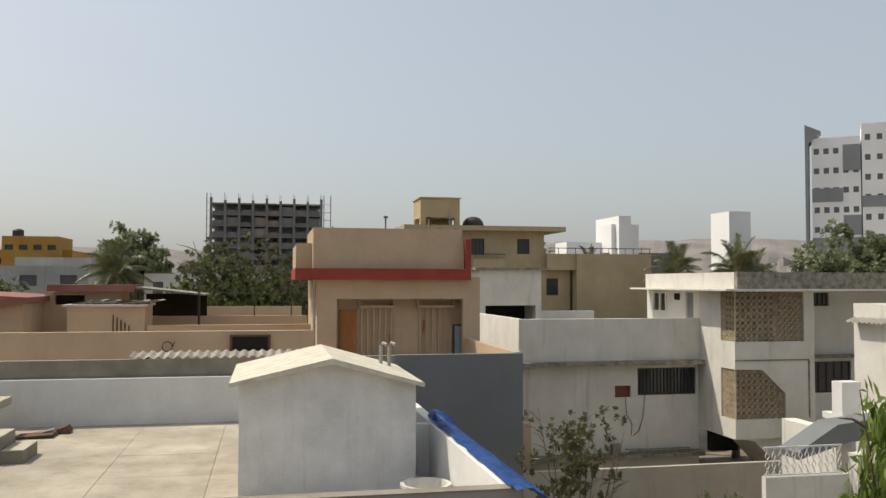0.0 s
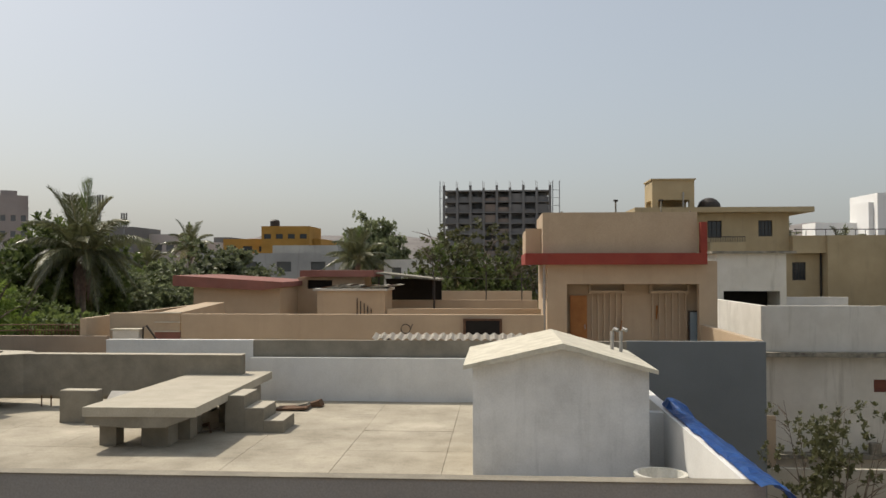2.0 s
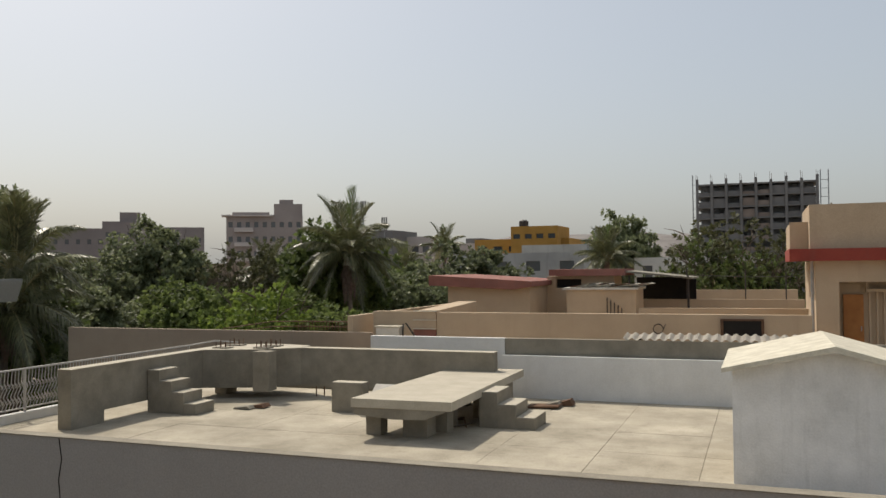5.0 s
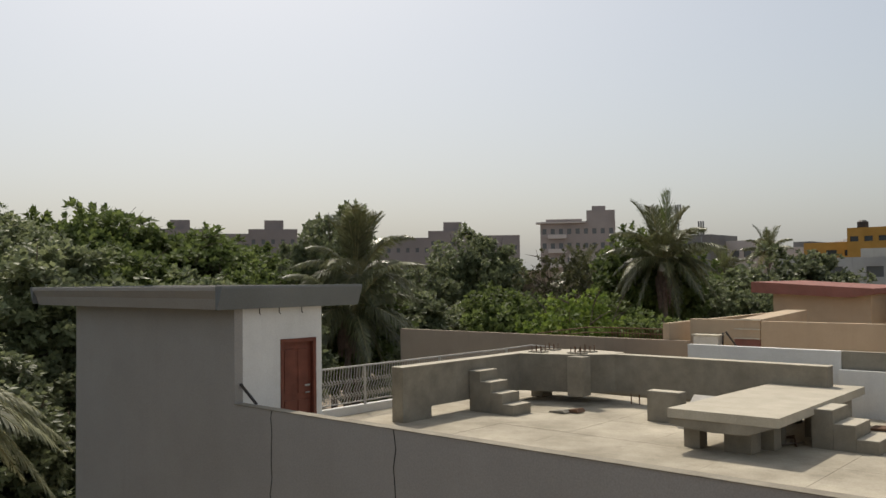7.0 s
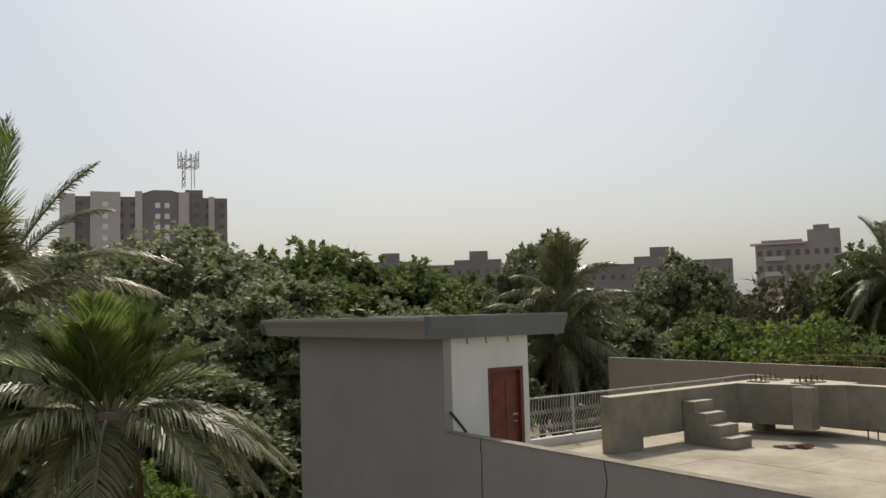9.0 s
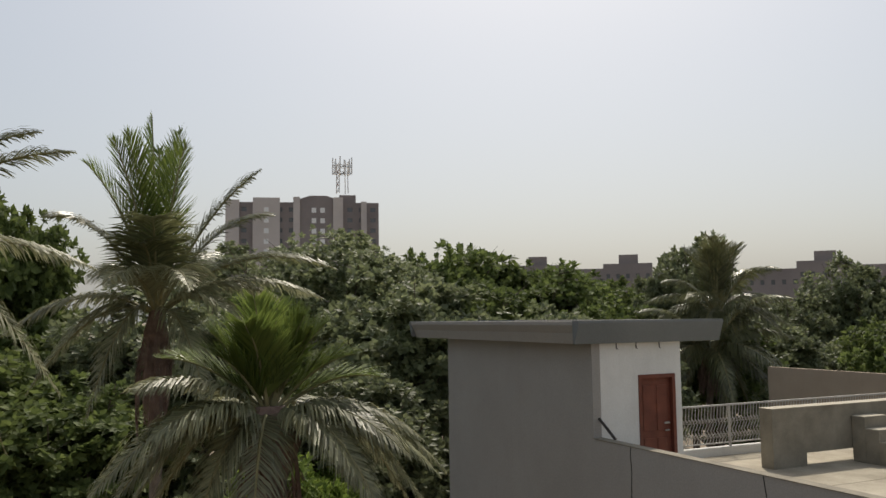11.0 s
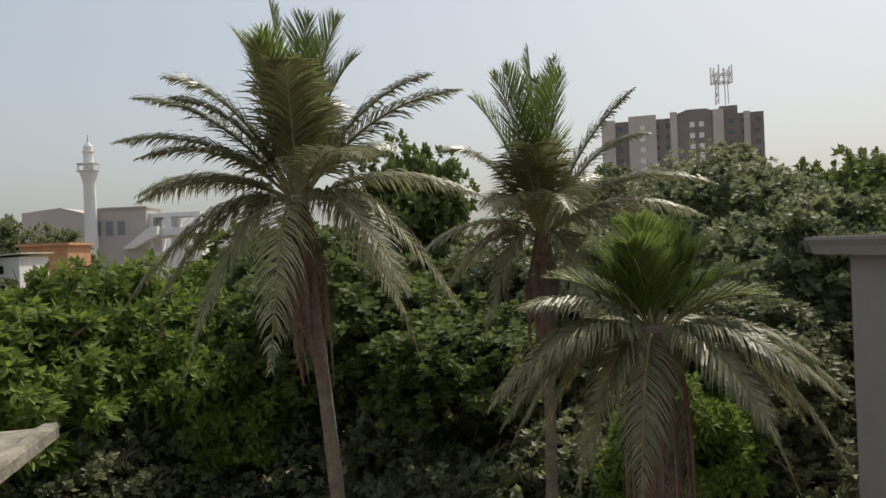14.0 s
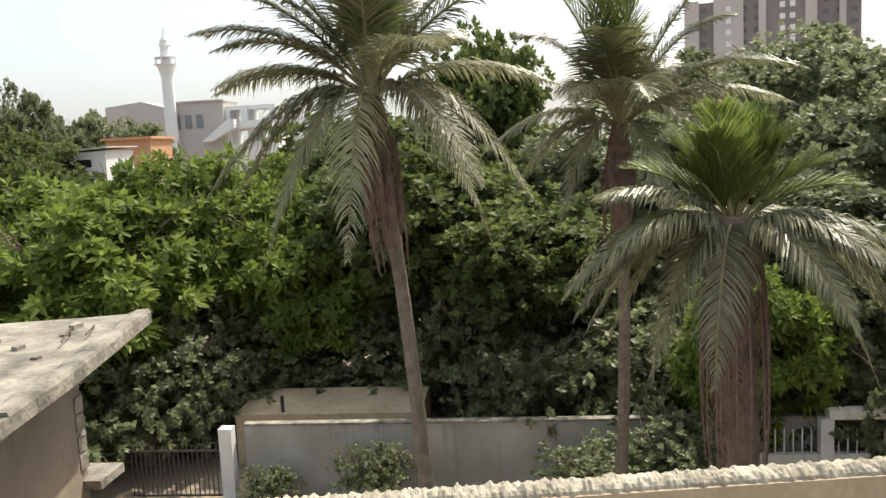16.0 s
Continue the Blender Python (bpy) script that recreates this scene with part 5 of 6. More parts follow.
def trunk_mesh(name, height, r0, spread, limbs, seed, bare=0):
    bm = bmesh.new()
    r = random.Random(seed)
    top = Vector((r.uniform(-0.2, 0.2), r.uniform(-0.2, 0.2), height * 0.62))
    tube([(0, 0, -0.1), (0.05, 0.03, height * 0.2), top * 0.7, top], [r0 * 1.3, r0, r0 * 0.8, r0 * 0.55], 9, bm=bm)
    for k in range(limbs):
        a = k * 2.4 + r.uniform(-0.4, 0.4)
        s = top * r.uniform(0.55, 1.0)
        e = Vector((math.cos(a) * spread * r.uniform(0.5, 0.95), math.sin(a) * spread * r.uniform(0.5, 0.95), height * r.uniform(0.72, 1.02)))
        mid = (s + e) / 2 + Vector((0, 0, -0.08 * height))
        tube([s, mid, e], [r0 * 0.4, r0 * 0.25, r0 * 0.06], 6, bm=bm)
        for j in range(3 + bare):
            b = a + r.uniform(-1.2, 1.2)
            q = mid.lerp(e, r.uniform(0.1, 0.9))
            f = q + Vector((math.cos(b), math.sin(b), r.uniform(0.1, 0.8))) * spread * r.uniform(0.2, 0.45)
            tube([q, (q + f) / 2 + Vector((0, 0, 0.05)), f], [r0 * 0.16, r0 * 0.1, r0 * 0.03], 4, bm=bm)
    return to_mesh(name, bm, BARK)


def tree_model(label, mat, seed, n, size, crown_r=4.0, height=10.0, flat=0.75, limbs=8, hollow=0.5, squash=0.3, droop=0.0, clusters=70, spread=0.3, bare=0, r0=0.22):
    """A tree whose crown spans twice crown_r and ends at its height."""
    t = tagged(new("tree"), label, "tree", "garden trees")
    trunk = new("trunk", trunk_mesh("trunk", height * 0.93, r0, crown_r * 0.85, limbs, seed, bare))
    crown = new("crown", leaf_mesh("crown", n, crown_r, size, mat, seed, clusters, flat, hollow, squash, droop, spread))
    trunk.parent = crown.parent = t
    crown.location = (0, 0, height - crown_r * flat * 1.12)
    return t


def spot(model, first, rows, base_r, base_h):
    """Places a model and its copies: x, y, top height, crown width, turn."""
    for x, y, top, width, rz in rows:
        s, h = 1.08 * width / (2 * base_r), 1.035 * top / base_h
        m = pose(x, y, 0, 0, 0, rz) @ Matrix.Diagonal((s, s, h, 1))
        if first:
            model.matrix_basis = m
            first = False
        else:
            c = model.copy()
            scene.collection.objects.link(c)
            for k in model.children:
                kc = k.copy()
                scene.collection.objects.link(kc)
                kc.parent = c
            c.matrix_basis = m


dark = tree_model("dense dark green broadleaf tree", LEAF_DEEP, 11, 25000, 0.29, 4.2, 12.0, flat=0.95, clusters=170, hollow=0.4, spread=0.19)
spot(dark, True, [(-14.2, 94, 16.9, 8.2, 0), (-20, 58.7, 12.7, 8.6, 50), (-44.4, 54.1, 14.8, 8.2, 120), (-41.5, 36.1, 15.4, 7.0, 200), (38.3, 48.7, 14.6, 9.0, 20), (46, 52, 14.0, 9, 77),
                  (-46.6, 18.1, 14.4, 9.0, 10), (-34, 14, 12.8, 9.0, 80), (-36, 4.0, 12.0, 9.0, 140), (-28.5, 9.5, 9.0, 7.5, 33), 
                  (-28, 17.5, 10.2, 7.0, 160), (-35, 22, 11.2, 7.5, 15), (-99, -53, 16.6, 9, 40), (-95, -45, 15.2, 8, 100), (-76.5, -47.5, 18.2, 7, 190), (-106, -58, 16, 8, 240), (-28, 56, 11.4, 7, 10), (-36.5, 44, 9.0, 7.5, 130), (-45.5, 49, 12, 8, 190), (-22.5, 51, 11, 7, 250), (-17, 50, 10.2, 6.5, 310), (-26, 29, 8.2, 6, 44), (-33, 34, 10.5, 7, 104), (-30, 22, 9.5, 6.5, 164), (-8, 150, 15.6, 14, 60), (-24, 160, 15.5, 14, 110)], 4.2, 12.0)
umb = tree_model("wide umbrella-crowned dark tree", LEAF_DEEP, 21, 22000, 0.28, 5.0, 14.0, flat=0.72, clusters=120, hollow=0.55, spread=0.22)
spot(umb, True, [(-45.8, 14.5, 15.7, 10.0, 0), (-43.8, 9.0, 14.6, 9.0, 90)], 5.0, 14.0)
mid = tree_model("mid-green leafy tree with a rounded crown", LEAF_MID, 31, 17000, 0.38, 4.2, 12.0, flat=0.85, clusters=150, hollow=0.45, spread=0.2)
spot(mid, True, [(-24.6, 45.8, 13.6, 6.4, 0), (-53.3, 27.6, 15.5, 9.4, 40), (-50, 23, 15.3, 8.0, 130), (-51, 31.6, 14.3, 9.6, 210), (-53.5, 37, 13.8, 8.6, 300), (-44, -2.3, 16.6, 6.5, 10), (-43, 22.5, 12.6, 7.5, 65),
                 (-33, 30, 10.2, 6.5, 111), (-40, 28, 11.5, 7.0, 160), (-60, 44, 13.4, 9, 20), (-42.6, -26.2, 11.0, 6, 90), (-52, -33, 13, 8, 44), (-31, 40, 10.2, 6, 5), (-26, 58, 11.5, 7, 240), (-26.5, 35.5, 9.8, 5.6, 90), (-24, 39, 9.6, 6.5, 180), (-19, 36, 9.0, 5, 10), (-39.5, 0.8, 10.5, 7.5, 300), (-40, 7.5, 11.5, 8, 150), (-40, -7, 12.2, 8, 100), (-33.0, -4.5, 10.8, 8.5, 215), (-30.0, 0.0, 8.8, 7.0, 285), (-45, -10.5, 12.4, 8, 15)], 4.2, 12.0)
bright = tree_model("bright green mango tree with drooping leaves", LEAF_BRIGHT, 41, 20000, 0.46, 4.2, 10.0, flat=0.95, clusters=190, hollow=0.45, squash=0.2, droop=0.35, spread=0.16)
spot(bright, True, [(-28.5, -16, 9.7, 8.5, 0), (-33, -14.6, 11.0, 8.0, 120), (-38, -13.5, 11.0, 8.5, 210), (-33.5, -10, 9.6, 7.5, 60), (-36.5, -8, 9.4, 7.5, 20), (-26, -21, 8.8, 9, 310), (-35, -22, 10.2, 10, 70), (-43, -20, 10.0, 10, 140), (-24.5, 6.3, 6.8, 4.5, 250), (-32.5, -9.0, 8.8, 6.5, 35)], 4.2, 10.0)
bush = tree_model("bright green spreading almond tree", LEAF_BRIGHT, 51, 7000, 0.36, 4.0, 8.0, flat=0.6, clusters=60, hollow=0.5)
spot(bush, True, [(-21.8, 33.7, 9.9, 5.6, 0)], 4.0, 8.0)
low = tree_model("dark green garden shrub behind the wall", LEAF_DEEP, 61, 6000, 0.26, 3.0, 5.0, flat=0.85, clusters=60, hollow=0.3)
spot(low, True, [(-38, 5, 8.0, 7, 0), (-27.5, 4.0, 5.6, 6.5, 70), (-24.8, 10.5, 5.2, 5.5, 140), (-22.3, 1.5, 2.6, 3.5, 250), (-22.6, -4.8, 2.4, 2.2, 20), (15.1, 26, 3.9, 1.9, 100),
                 (-22, -16, 5.0, 6.5, 166), (-27.3, -11.6, 4.2, 4.0, 25), (-30, -13, 6.5, 6.5, 250), (-34, 3.5, 8.0, 7, 118), (-29.5, -1.5, 6.2, 5.5, 61), (-23.0, -8.0, 1.5, 1.6, 3), (-24, -19, 5.5, 7, 266), (-25.5, 18.5, 6.0, 6, 12), (-38, 0, 8, 8, 80), (-38, 12, 9, 8, 180), (-36, -9, 8, 8, 280), (-33.5, -3.2, 6.8, 5, 71), (-30, 13, 7.0, 6, 33), (-26, 15.5, 6.5, 5, 99), (-34.5, -1, 7.5, 7, 310), (-26.8, -13.4, 5.0, 5.5, 40), (-28.5, -16, 6, 6, 130), (-31.5, -9.5, 4.0, 6, 77), (-32, -5, 5, 6, 199), (-26.6, -0.4, 4.6, 4.5, 299), (-26.6, 3.0, 4.8, 5, 9), (-22.4, 3.8, 3.2, 3.4, 59), (-31, 7, 7.5, 7, 10)], 3.0, 5.0)
dry = tree_model("half-bare dusty tree with visible limbs", LEAF_DRY, 71, 5200, 0.26, 4.2, 12.0, flat=0.95, clusters=60, hollow=0.45, limbs=13, bare=5, spread=0.2)
spot(dry, True, [(-1.2, 52, 14.2, 9.0, 0), (-31.7, 48.6, 13.3, 7.0, 90), (2.0, 56, 13.2, 7.0, 200), (-48, 30.5, 13.2, 5.0, 30)], 4.2, 12.0)
half = tree_model("mid-green tree beside the peach house", LEAF_MID, 81, 6500, 0.28, 4.2, 12.0, flat=0.95, clusters=60, hollow=0.4, limbs=10, bare=2)
spot(half, True, [(-2.8, 49, 12.2, 6.0, 0), (0.8, 50, 11.6, 5.0, 120), (-4.5, 54, 11, 5, 200)], 4.2, 12.0)
thin = tree_model("sparse young tree with upright twigs", LEAF_DRY, 91, 2300, 0.10, 1.4, 7.0, flat=1.1, clusters=40, hollow=0.2, limbs=12, bare=3, spread=0.22, r0=0.06)
spot(thin, True, [(6.75, 17.8, 7.9, 2.7, 0)], 1.4, 7.0)
hang = tree_model("bright tree with long hanging leaves", LEAF_BRIGHT, 101, 4200, 0.24, 1.6, 8.0, flat=1.7, clusters=60, hollow=0.3, squash=0.14, droop=3.0)
spot(hang, True, [(11.0, 12.9, 9.1, 2.3, 0)], 1.6, 8.0)


# ---- palms ----
def rib_curve(tip, bulge, n=24, lean=0.42):
    """A leaf rib from the heart that climbs, bends over and ends at its tip."""
    e = Vector(tip)
    m = Vector((e.x * lean, e.y * lean, max(e.z, 0.0) * 0.62 + bulge))
    return [m * (2 * u * (1 - u)) + e * (u * u) for u in (k / n for k in range(n + 1))]


def frond_mesh(name, pts, mat, seed, pairs=88, leaf=0.82, fall=0.6, spread=1.0, thick=0.042, lost=0.08):
    """One feather leaf: a tapering rib and two rows of thin leaflets that hang from it."""
    g = random.Random(seed)
    bm = bmesh.new()
    n = len(pts) - 1
    tube(pts, [thick * (1 - 0.88 * i / n) + 0.004 for i in range(n + 1)], 5, bm=bm)
    rib = len(bm.faces)
    for k in range(pairs):
        u = 0.17 + 0.83 * (k + g.random() * 0.6) / pairs
        i = min(int(u * n), n - 1)
        q = pts[i].lerp(pts[i + 1], u * n - i)
        d = (pts[i + 1] - pts[i]).normalized()
        side = d.cross(Vector((0, 0, 1)))
        side = side.normalized() if side.length > 0.12 else Vector((-pts[-1].y, pts[-1].x, 0.02)).normalized()
        up = side.cross(d)
        ln = leaf * (math.sin(min(1, 0.2 + u * 0.85) * math.pi) ** 0.6 * 0.85 + 0.17)
        for s in (-1, 1):
            if g.random() < lost:
                continue
            way = (side * s * spread + d * (0.55 + 0.75 * u) + up * 0.22 + Vector((g.uniform(-0.13, 0.13), g.uniform(-0.13, 0.13), g.uniform(-0.13, 0.10)))).normalized()
            l2 = ln * g.uniform(0.7, 1.1)
            m1 = q + way * l2 * 0.4
            w2 = (way + Vector((0, 0, -fall * g.uniform(0.6, 1.5)))).normalized()
            m2 = m1 + w2 * l2 * 0.36
            w3 = (w2 + Vector((0, 0, -fall * 1.1))).normalized()
            tip = m2 + w3 * l2 * 0.28
            b = d * 0.021
            v = [bm.verts.new(c) for c in (q - b * 0.5, q + b * 0.5, m1 - b, m1 + b, m2 - b * 0.75, m2 + b * 0.75, tip)]
            for f in ((0, 1, 3, 2), (2, 3, 5, 4)):
                bm.faces.new([v[x] for x in f])
            bm.faces.new((v[4], v[5], v[6]))
    me = bpy.data.meshes.new(name)
    for i, f in enumerate(bm.faces):
        f.material_index = 1 if i < rib else 0
    bm.to_mesh(me)
    bm.free()
    me.materials.append(mat)
    me.materials.append(RACHIS if mat is not DEAD_FROND else DEAD_FROND)
    return me


FRONDS = {}
for kind, reach, rise, bulge, fall, wide, mat in (("spear", 0.3, 2.9, 0.2, 0.05, 0.3, LEAF_PALM_NEW), ("up", 1.1, 2.6, 0.5, 0.25, 0.6, LEAF_PALM), ("rise", 2.3, 1.5, 0.9, 0.6, 0.9, LEAF_PALM),
                                                  ("arch", 2.7, 0.5, 0.9, 0.8, 1.0, LEAF_PALM), ("flat", 2.7, -0.6, 0.8, 0.9, 1.0, LEAF_PALM), ("hang", 2.2, -1.6, 0.7, 0.9, 0.9, LEAF_PALM), ("drop", 1.2, -2.4, 0.5, 0.8, 0.8, LEAF_PALM)):
    FRONDS[kind] = [frond_mesh("frond", rib_curve((reach * f, 0.3 * dv, rise * f), bulge), mat, 7 * i + int(reach * 40) + 100, leaf=0.92, fall=fall, spread=wide) for i, (f, dv) in enumerate(((0.94, -1), (1.0, 0), (1.06, 1)))]


def palm_stem(label, base, top, r0, skirt, r, group):
    """Ringed trunk, fibrous crown base and the dead leaves that hang round it."""
    t = thing("palm_tree", base, label, "palm", group)
    b, c = Vector(base), Vector(top)
    rings = 36
    pts = [b.lerp(c, k / rings) + Vector((0, 0.14 * math.sin(k / rings * 3.1), 0)) for k in range(rings + 1)]
    part("trunk", tube(pts, [r0 * (1.45 - 0.55 * min(1, k / 8) - 0.2 * k / rings) * (1 + 0.045 * (k % 2)) for k in range(rings + 1)], 10), PALM_BARK, t, "pale ringed trunk")
    part("crown_shaft", tube([c - Vector((0, 0, 0.9)), c - Vector((0, 0, 0.3)), c + Vector((0, 0, 0.3))], [r0 * 0.95, r0 * 1.6, r0 * 0.8], 10), DEAD_FROND, t, "brown fibrous crown base")
    if skirt:
        for k in range(20):
            a = k * 2.4 + r.uniform(-0.2, 0.2)
            ln = skirt * r.uniform(0.6, 1.0)
            o = Vector((math.cos(a), math.sin(a), 0))
            down = (b - c).normalized()
            rib = [o * (r0 * 1.2 + 0.16 * math.sin(u * 2.6)) + down * (0.2 + ln * u) for u in (j / 10 for j in range(11))]
            me = frond_mesh("dry_frond", rib, DEAD_FROND, 300 + k, pairs=44, leaf=0.66 * min(1.0, 0.5 + r0), fall=2.0, spread=0.6, thick=0.022, lost=0.15)
            tagged(piece("dry_frond", me, t, c), "dead brown frond hanging down the trunk")
    return t, c


def palm(label, base, top, size, seed, counts, skirt=0.0, r0=0.2, group="coconut palms"):
    """A palm whose crown is filled evenly round the stem."""
    r = random.Random(seed)
    t, c = palm_stem(label, base, top, r0, skirt, r, group)
    a = r.uniform(0, 6.28)
    for kind, count in counts:
        for k in range(count):
            a += 2.399 + r.uniform(-0.25, 0.25)
            s = size * r.uniform(0.88, 1.08) / 3.4
            piece("frond", r.choice(FRONDS[kind]), t, c + Vector((math.cos(a) * 0.1, math.sin(a) * 0.1, 0.1)), a, (s, s, s))
    return t


def grown_palm(label, base, top, leaves, skirt, r0, seed, leaf=1.12, arch=1.0, lean=0.42, fresh=1.4):
    """A palm with each leaf set out on its own: where its tip ends (x, y, z from the heart) and how far it arches up."""
    r = random.Random(seed)
    t, c = palm_stem(label, base, top, r0, skirt, r, "coconut palms")
    more = [(x + r.uniform(-0.7, 0.7), y * r.uniform(0.75, 1.0) + r.uniform(-0.35, 0.35), z * r.uniform(0.8, 1.0) - 0.1, b) for x, y, z, b in leaves if r.random() < 0.28 and z > -2.2]
    for k, (x, y, z, bulge) in enumerate(leaves + more):
        steep = z / (math.hypot(x, y) + 0.3)
        young = steep > fresh
        # Low fronds take the paler leaflets, painted as if sunlit.
        me = frond_mesh("frond", rib_curve((x, y * 1.06, z * 1.04), bulge * arch, lean=lean), LEAF_PALM_NEW if young else LEAF_PALM if z > 0.8 else LEAF_PALM_LIT, seed * 50 + k, pairs=104, leaf=leaf * (0.95 if young else 1.0), fall=0.1 if young else 0.32 if z > 0.8 else 0.5, spread=0.62 if young else 1.05)
        piece("frond", me, t, c + Vector((0, 0, 0.1)))
    return t


grown_palm("tall coconut palm with a dry brown skirt", (-16.85, -2.3, 0), (-16.85, -3.1, 11.35),
           [(0, -0.4, 4.0, 0.1), (-0.3, -1.15, 3.5, 0.4), (0.4, 0.95, 3.5, 0.4), (-0.8, 0.3, 3.4, 0.3), (0.9, -0.4, 3.2, 0.3), (0.3, 0.35, 3.6, 0.2), (-0.5, -0.7, 3.1, 0.5), (-0.6, 1.2, 3.0, 0.6), (0.4, -2.3, 2.5, 0.8), (-0.5, -3.2, 2.3, 0.7), (0.6, -3.2, 1.3, 0.9), (-0.8, -3.3, 0.4, 0.9),
            (-0.4, 2.55, 2.5, 0.6), (0.6, 3.1, 2.0, 0.7), (-0.8, 3.5, 0.1, 1.0), (2.6, 1.5, 0.6, 1.0), (0.8, 3.0, -2.1, 1.0), (-0.6, 2.2, -3.2, 0.9), (1.8, 2.0, -2.0, 0.9), (2.2, -0.2, -2.9, 0.9), (0.5, -3.2, -1.8, 0.8),
            (0.5, -2.2, -3.3, 0.8), (1.6, -1.6, -2.3, 0.7), (-2.6, -1.2, 1.0, 0.9), (-2.5, 1.5, 1.2, 0.9), (-2.3, 0.2, 2.3, 0.8), (1.5, 0.1, 2.5, 0.6)], 3.4, 0.18, 5)
grown_palm("coconut palm in front of the dark trees", (-20.5, 1.85, 0), (-20.4, 2.1, 10.5),
           [(0, -0.15, 4.5, 0.1), (-0.3, 0.5, 4.3, 0.2), (0.5, -0.7, 4.0, 0.3), (0.6, 0.5, 3.8, 0.3), (-0.8, 0.1, 3.9, 0.3), (0.3, -1.5, 3.3, 0.5), (-0.5, -2.2, 2.2, 1.0), (0.5, 2.1, 3.3, 0.3), (-0.4, 2.6, 2.4, 0.9), (0.6, 3.8, 1.1, 1.3),
            (-0.3, 3.8, 0.4, 1.2), (1.4, 2.1, -0.8, 1.2), (0.4, -3.0, -0.4, 1.1), (0.8, -1.4, -2.1, 1.0), (2.4, 0.4, 0.5, 1.4), (2.3, -1.2, 0.6, 1.2), (-2.6, -0.6, 1.0, 1.0), (-2.4, 1.2, 1.4, 1.0), (1.4, 1.0, -2.4, 0.8), (-0.6, -2.5, -1.6, 0.9), (1.9, -0.3, 2.0, 0.9)], 2.6, 0.18, 16)
grown_palm("short thick coconut palm with bright young leaves", (-14.5, 3.35, 0), (-14.3, 3.3, 8.75),
           [(0.3, -0.3, 1.9, 0.1), (-0.3, 0.2, 1.8, 0.1), (0.3, 0.5, 1.65, 0.2), (-0.2, -0.9, 1.4, 0.3), (0.4, 1.3, 1.0, 0.5), (0.6, -0.5, 1.5, 0.3), (-0.7, 0.5, 1.4, 0.4), (0.5, -2.1, 0.6, 0.9), (0.9, -2.7, -0.9, 1.2), (0.4, -2.5, -1.3, 0.9),
            (0.8, -1.4, -2.2, 0.9), (1.5, -0.6, -2.2, 0.8), (0.8, 2.3, -0.4, 1.0), (0.6, 2.8, -1.0, 1.0), (1.0, 2.6, -2.0, 1.0), (0.6, 2.0, -2.5, 0.9), (1.9, 1.2, -1.3, 1.0), (1.8, 1.7, -0.5, 1.0), (-1.8, 1.2, -0.6, 1.0), (-1.9, -0.9, -0.4, 1.0), (-0.6, -2.3, -1.8, 0.8),
            (-0.4, 2.5, -1.6, 1.0), (0.9, -1.9, -0.1, 1.0), (-0.3, -1.6, 1.0, 0.6), (0.2, 1.8, 0.6, 0.7), (0.1, 0.9, 1.5, 0.3)], 4.8, 0.34, 14, leaf=0.95, arch=0.62, lean=0.5, fresh=0.25)
palm("coconut palm behind the terrace", (-21.6, 42.5, 0), (-21.7, 42.6, 11.0), 4.2, 21, (("spear", 1), ("up", 6), ("rise", 6), ("arch", 6), ("flat", 6), ("hang", 6), ("drop", 3)), 2.4, 0.2)
palm("coconut palm beyond the stair room", (-31, 28.2, 0), (-31, 28.4, 10.4), 4.2, 33, (("spear", 3), ("up", 9), ("rise", 3), ("arch", 4), ("flat", 5), ("hang", 6), ("drop", 5)), 2.4, 0.2)
palm("low coconut palm beyond the railing", (-30.5, 26.9, 0), (-30.3, 27.2, 8.6), 4.9, 37, (("rise", 3), ("arch", 6), ("flat", 6), ("hang", 6), ("drop", 4)), 2.0, 0.22)
for x, y, z, s, sd in ((-26.4, 70, 12.0, 2.9, 41), (-28.5, 66, 10.4, 3.0, 42), (24.9, 49, 10.9, 2.6, 43), (27.6, 46.5, 11.0, 2.8, 44), (29.2, 47.5, 10.6, 2.4, 45), (-13.4, 78, 10.9, 4.2, 46), (20.0, 62, 12.0, 2.2, 47), (25, 64, 11.8, 2.0, 48), (-33, 52, 10.0, 3.2, 49)):
    palm("distant coconut palm above the rooftops", (x, y, 0), (x + 0.2, y, z), s, sd, (("spear", 1), ("up", 4), ("rise", 5), ("arch", 5), ("flat", 5), ("hang", 4)), 0, 0.18, "far coconut palms")

# ---- lane and garden walls below ----
# The wall colour carries the tree shade as well as rain stains.
single("wall_lane", boxes((-24.3, -24.1, -9.0, 12, 0, 2.2)), LANE_WALL, "stained white lane boundary wall, dimmed for tree shade", "wall", kind="structure")
single("coping_lane", boxes((-24.35, -24.05, -9.0, 12, 2.2, 2.27)), OLD_CONCRETE, "weathered coping of the lane wall", "coping", kind="structure")
single("gate_post", box(-23.9, -23.5, -9.6, -9.2, 0, 2.3, bevel=0.02), WHITEWASH, "white gate post at the wall end", "post")
single("sand_bank", prism([(-29.2, 0.0), (-26.6, 0.0), (-26.6, 1.72), (-26.8, 1.74), (-29.2, 1.84)], "y", -10.2, -3.9), SAND, "sunlit sandy fill behind the lane wall", "bank", kind="structure")
gate = thing("iron_gate", (-23.7, -11, 0), "dark iron bar gate beside the white post", "gate")
part("gate_frame", boxes((-23.72, -23.66, -12.6, -9.65, 1.55, 1.6), (-23.72, -23.66, -12.6, -9.65, 0.15, 0.2)), IRON, gate)
for k in range(20):
    part("bar", box(-23.7, -23.68, -12.5 + k * 0.15, -12.47 + k * 0.15, 0.2, 1.75), IRON, gate)
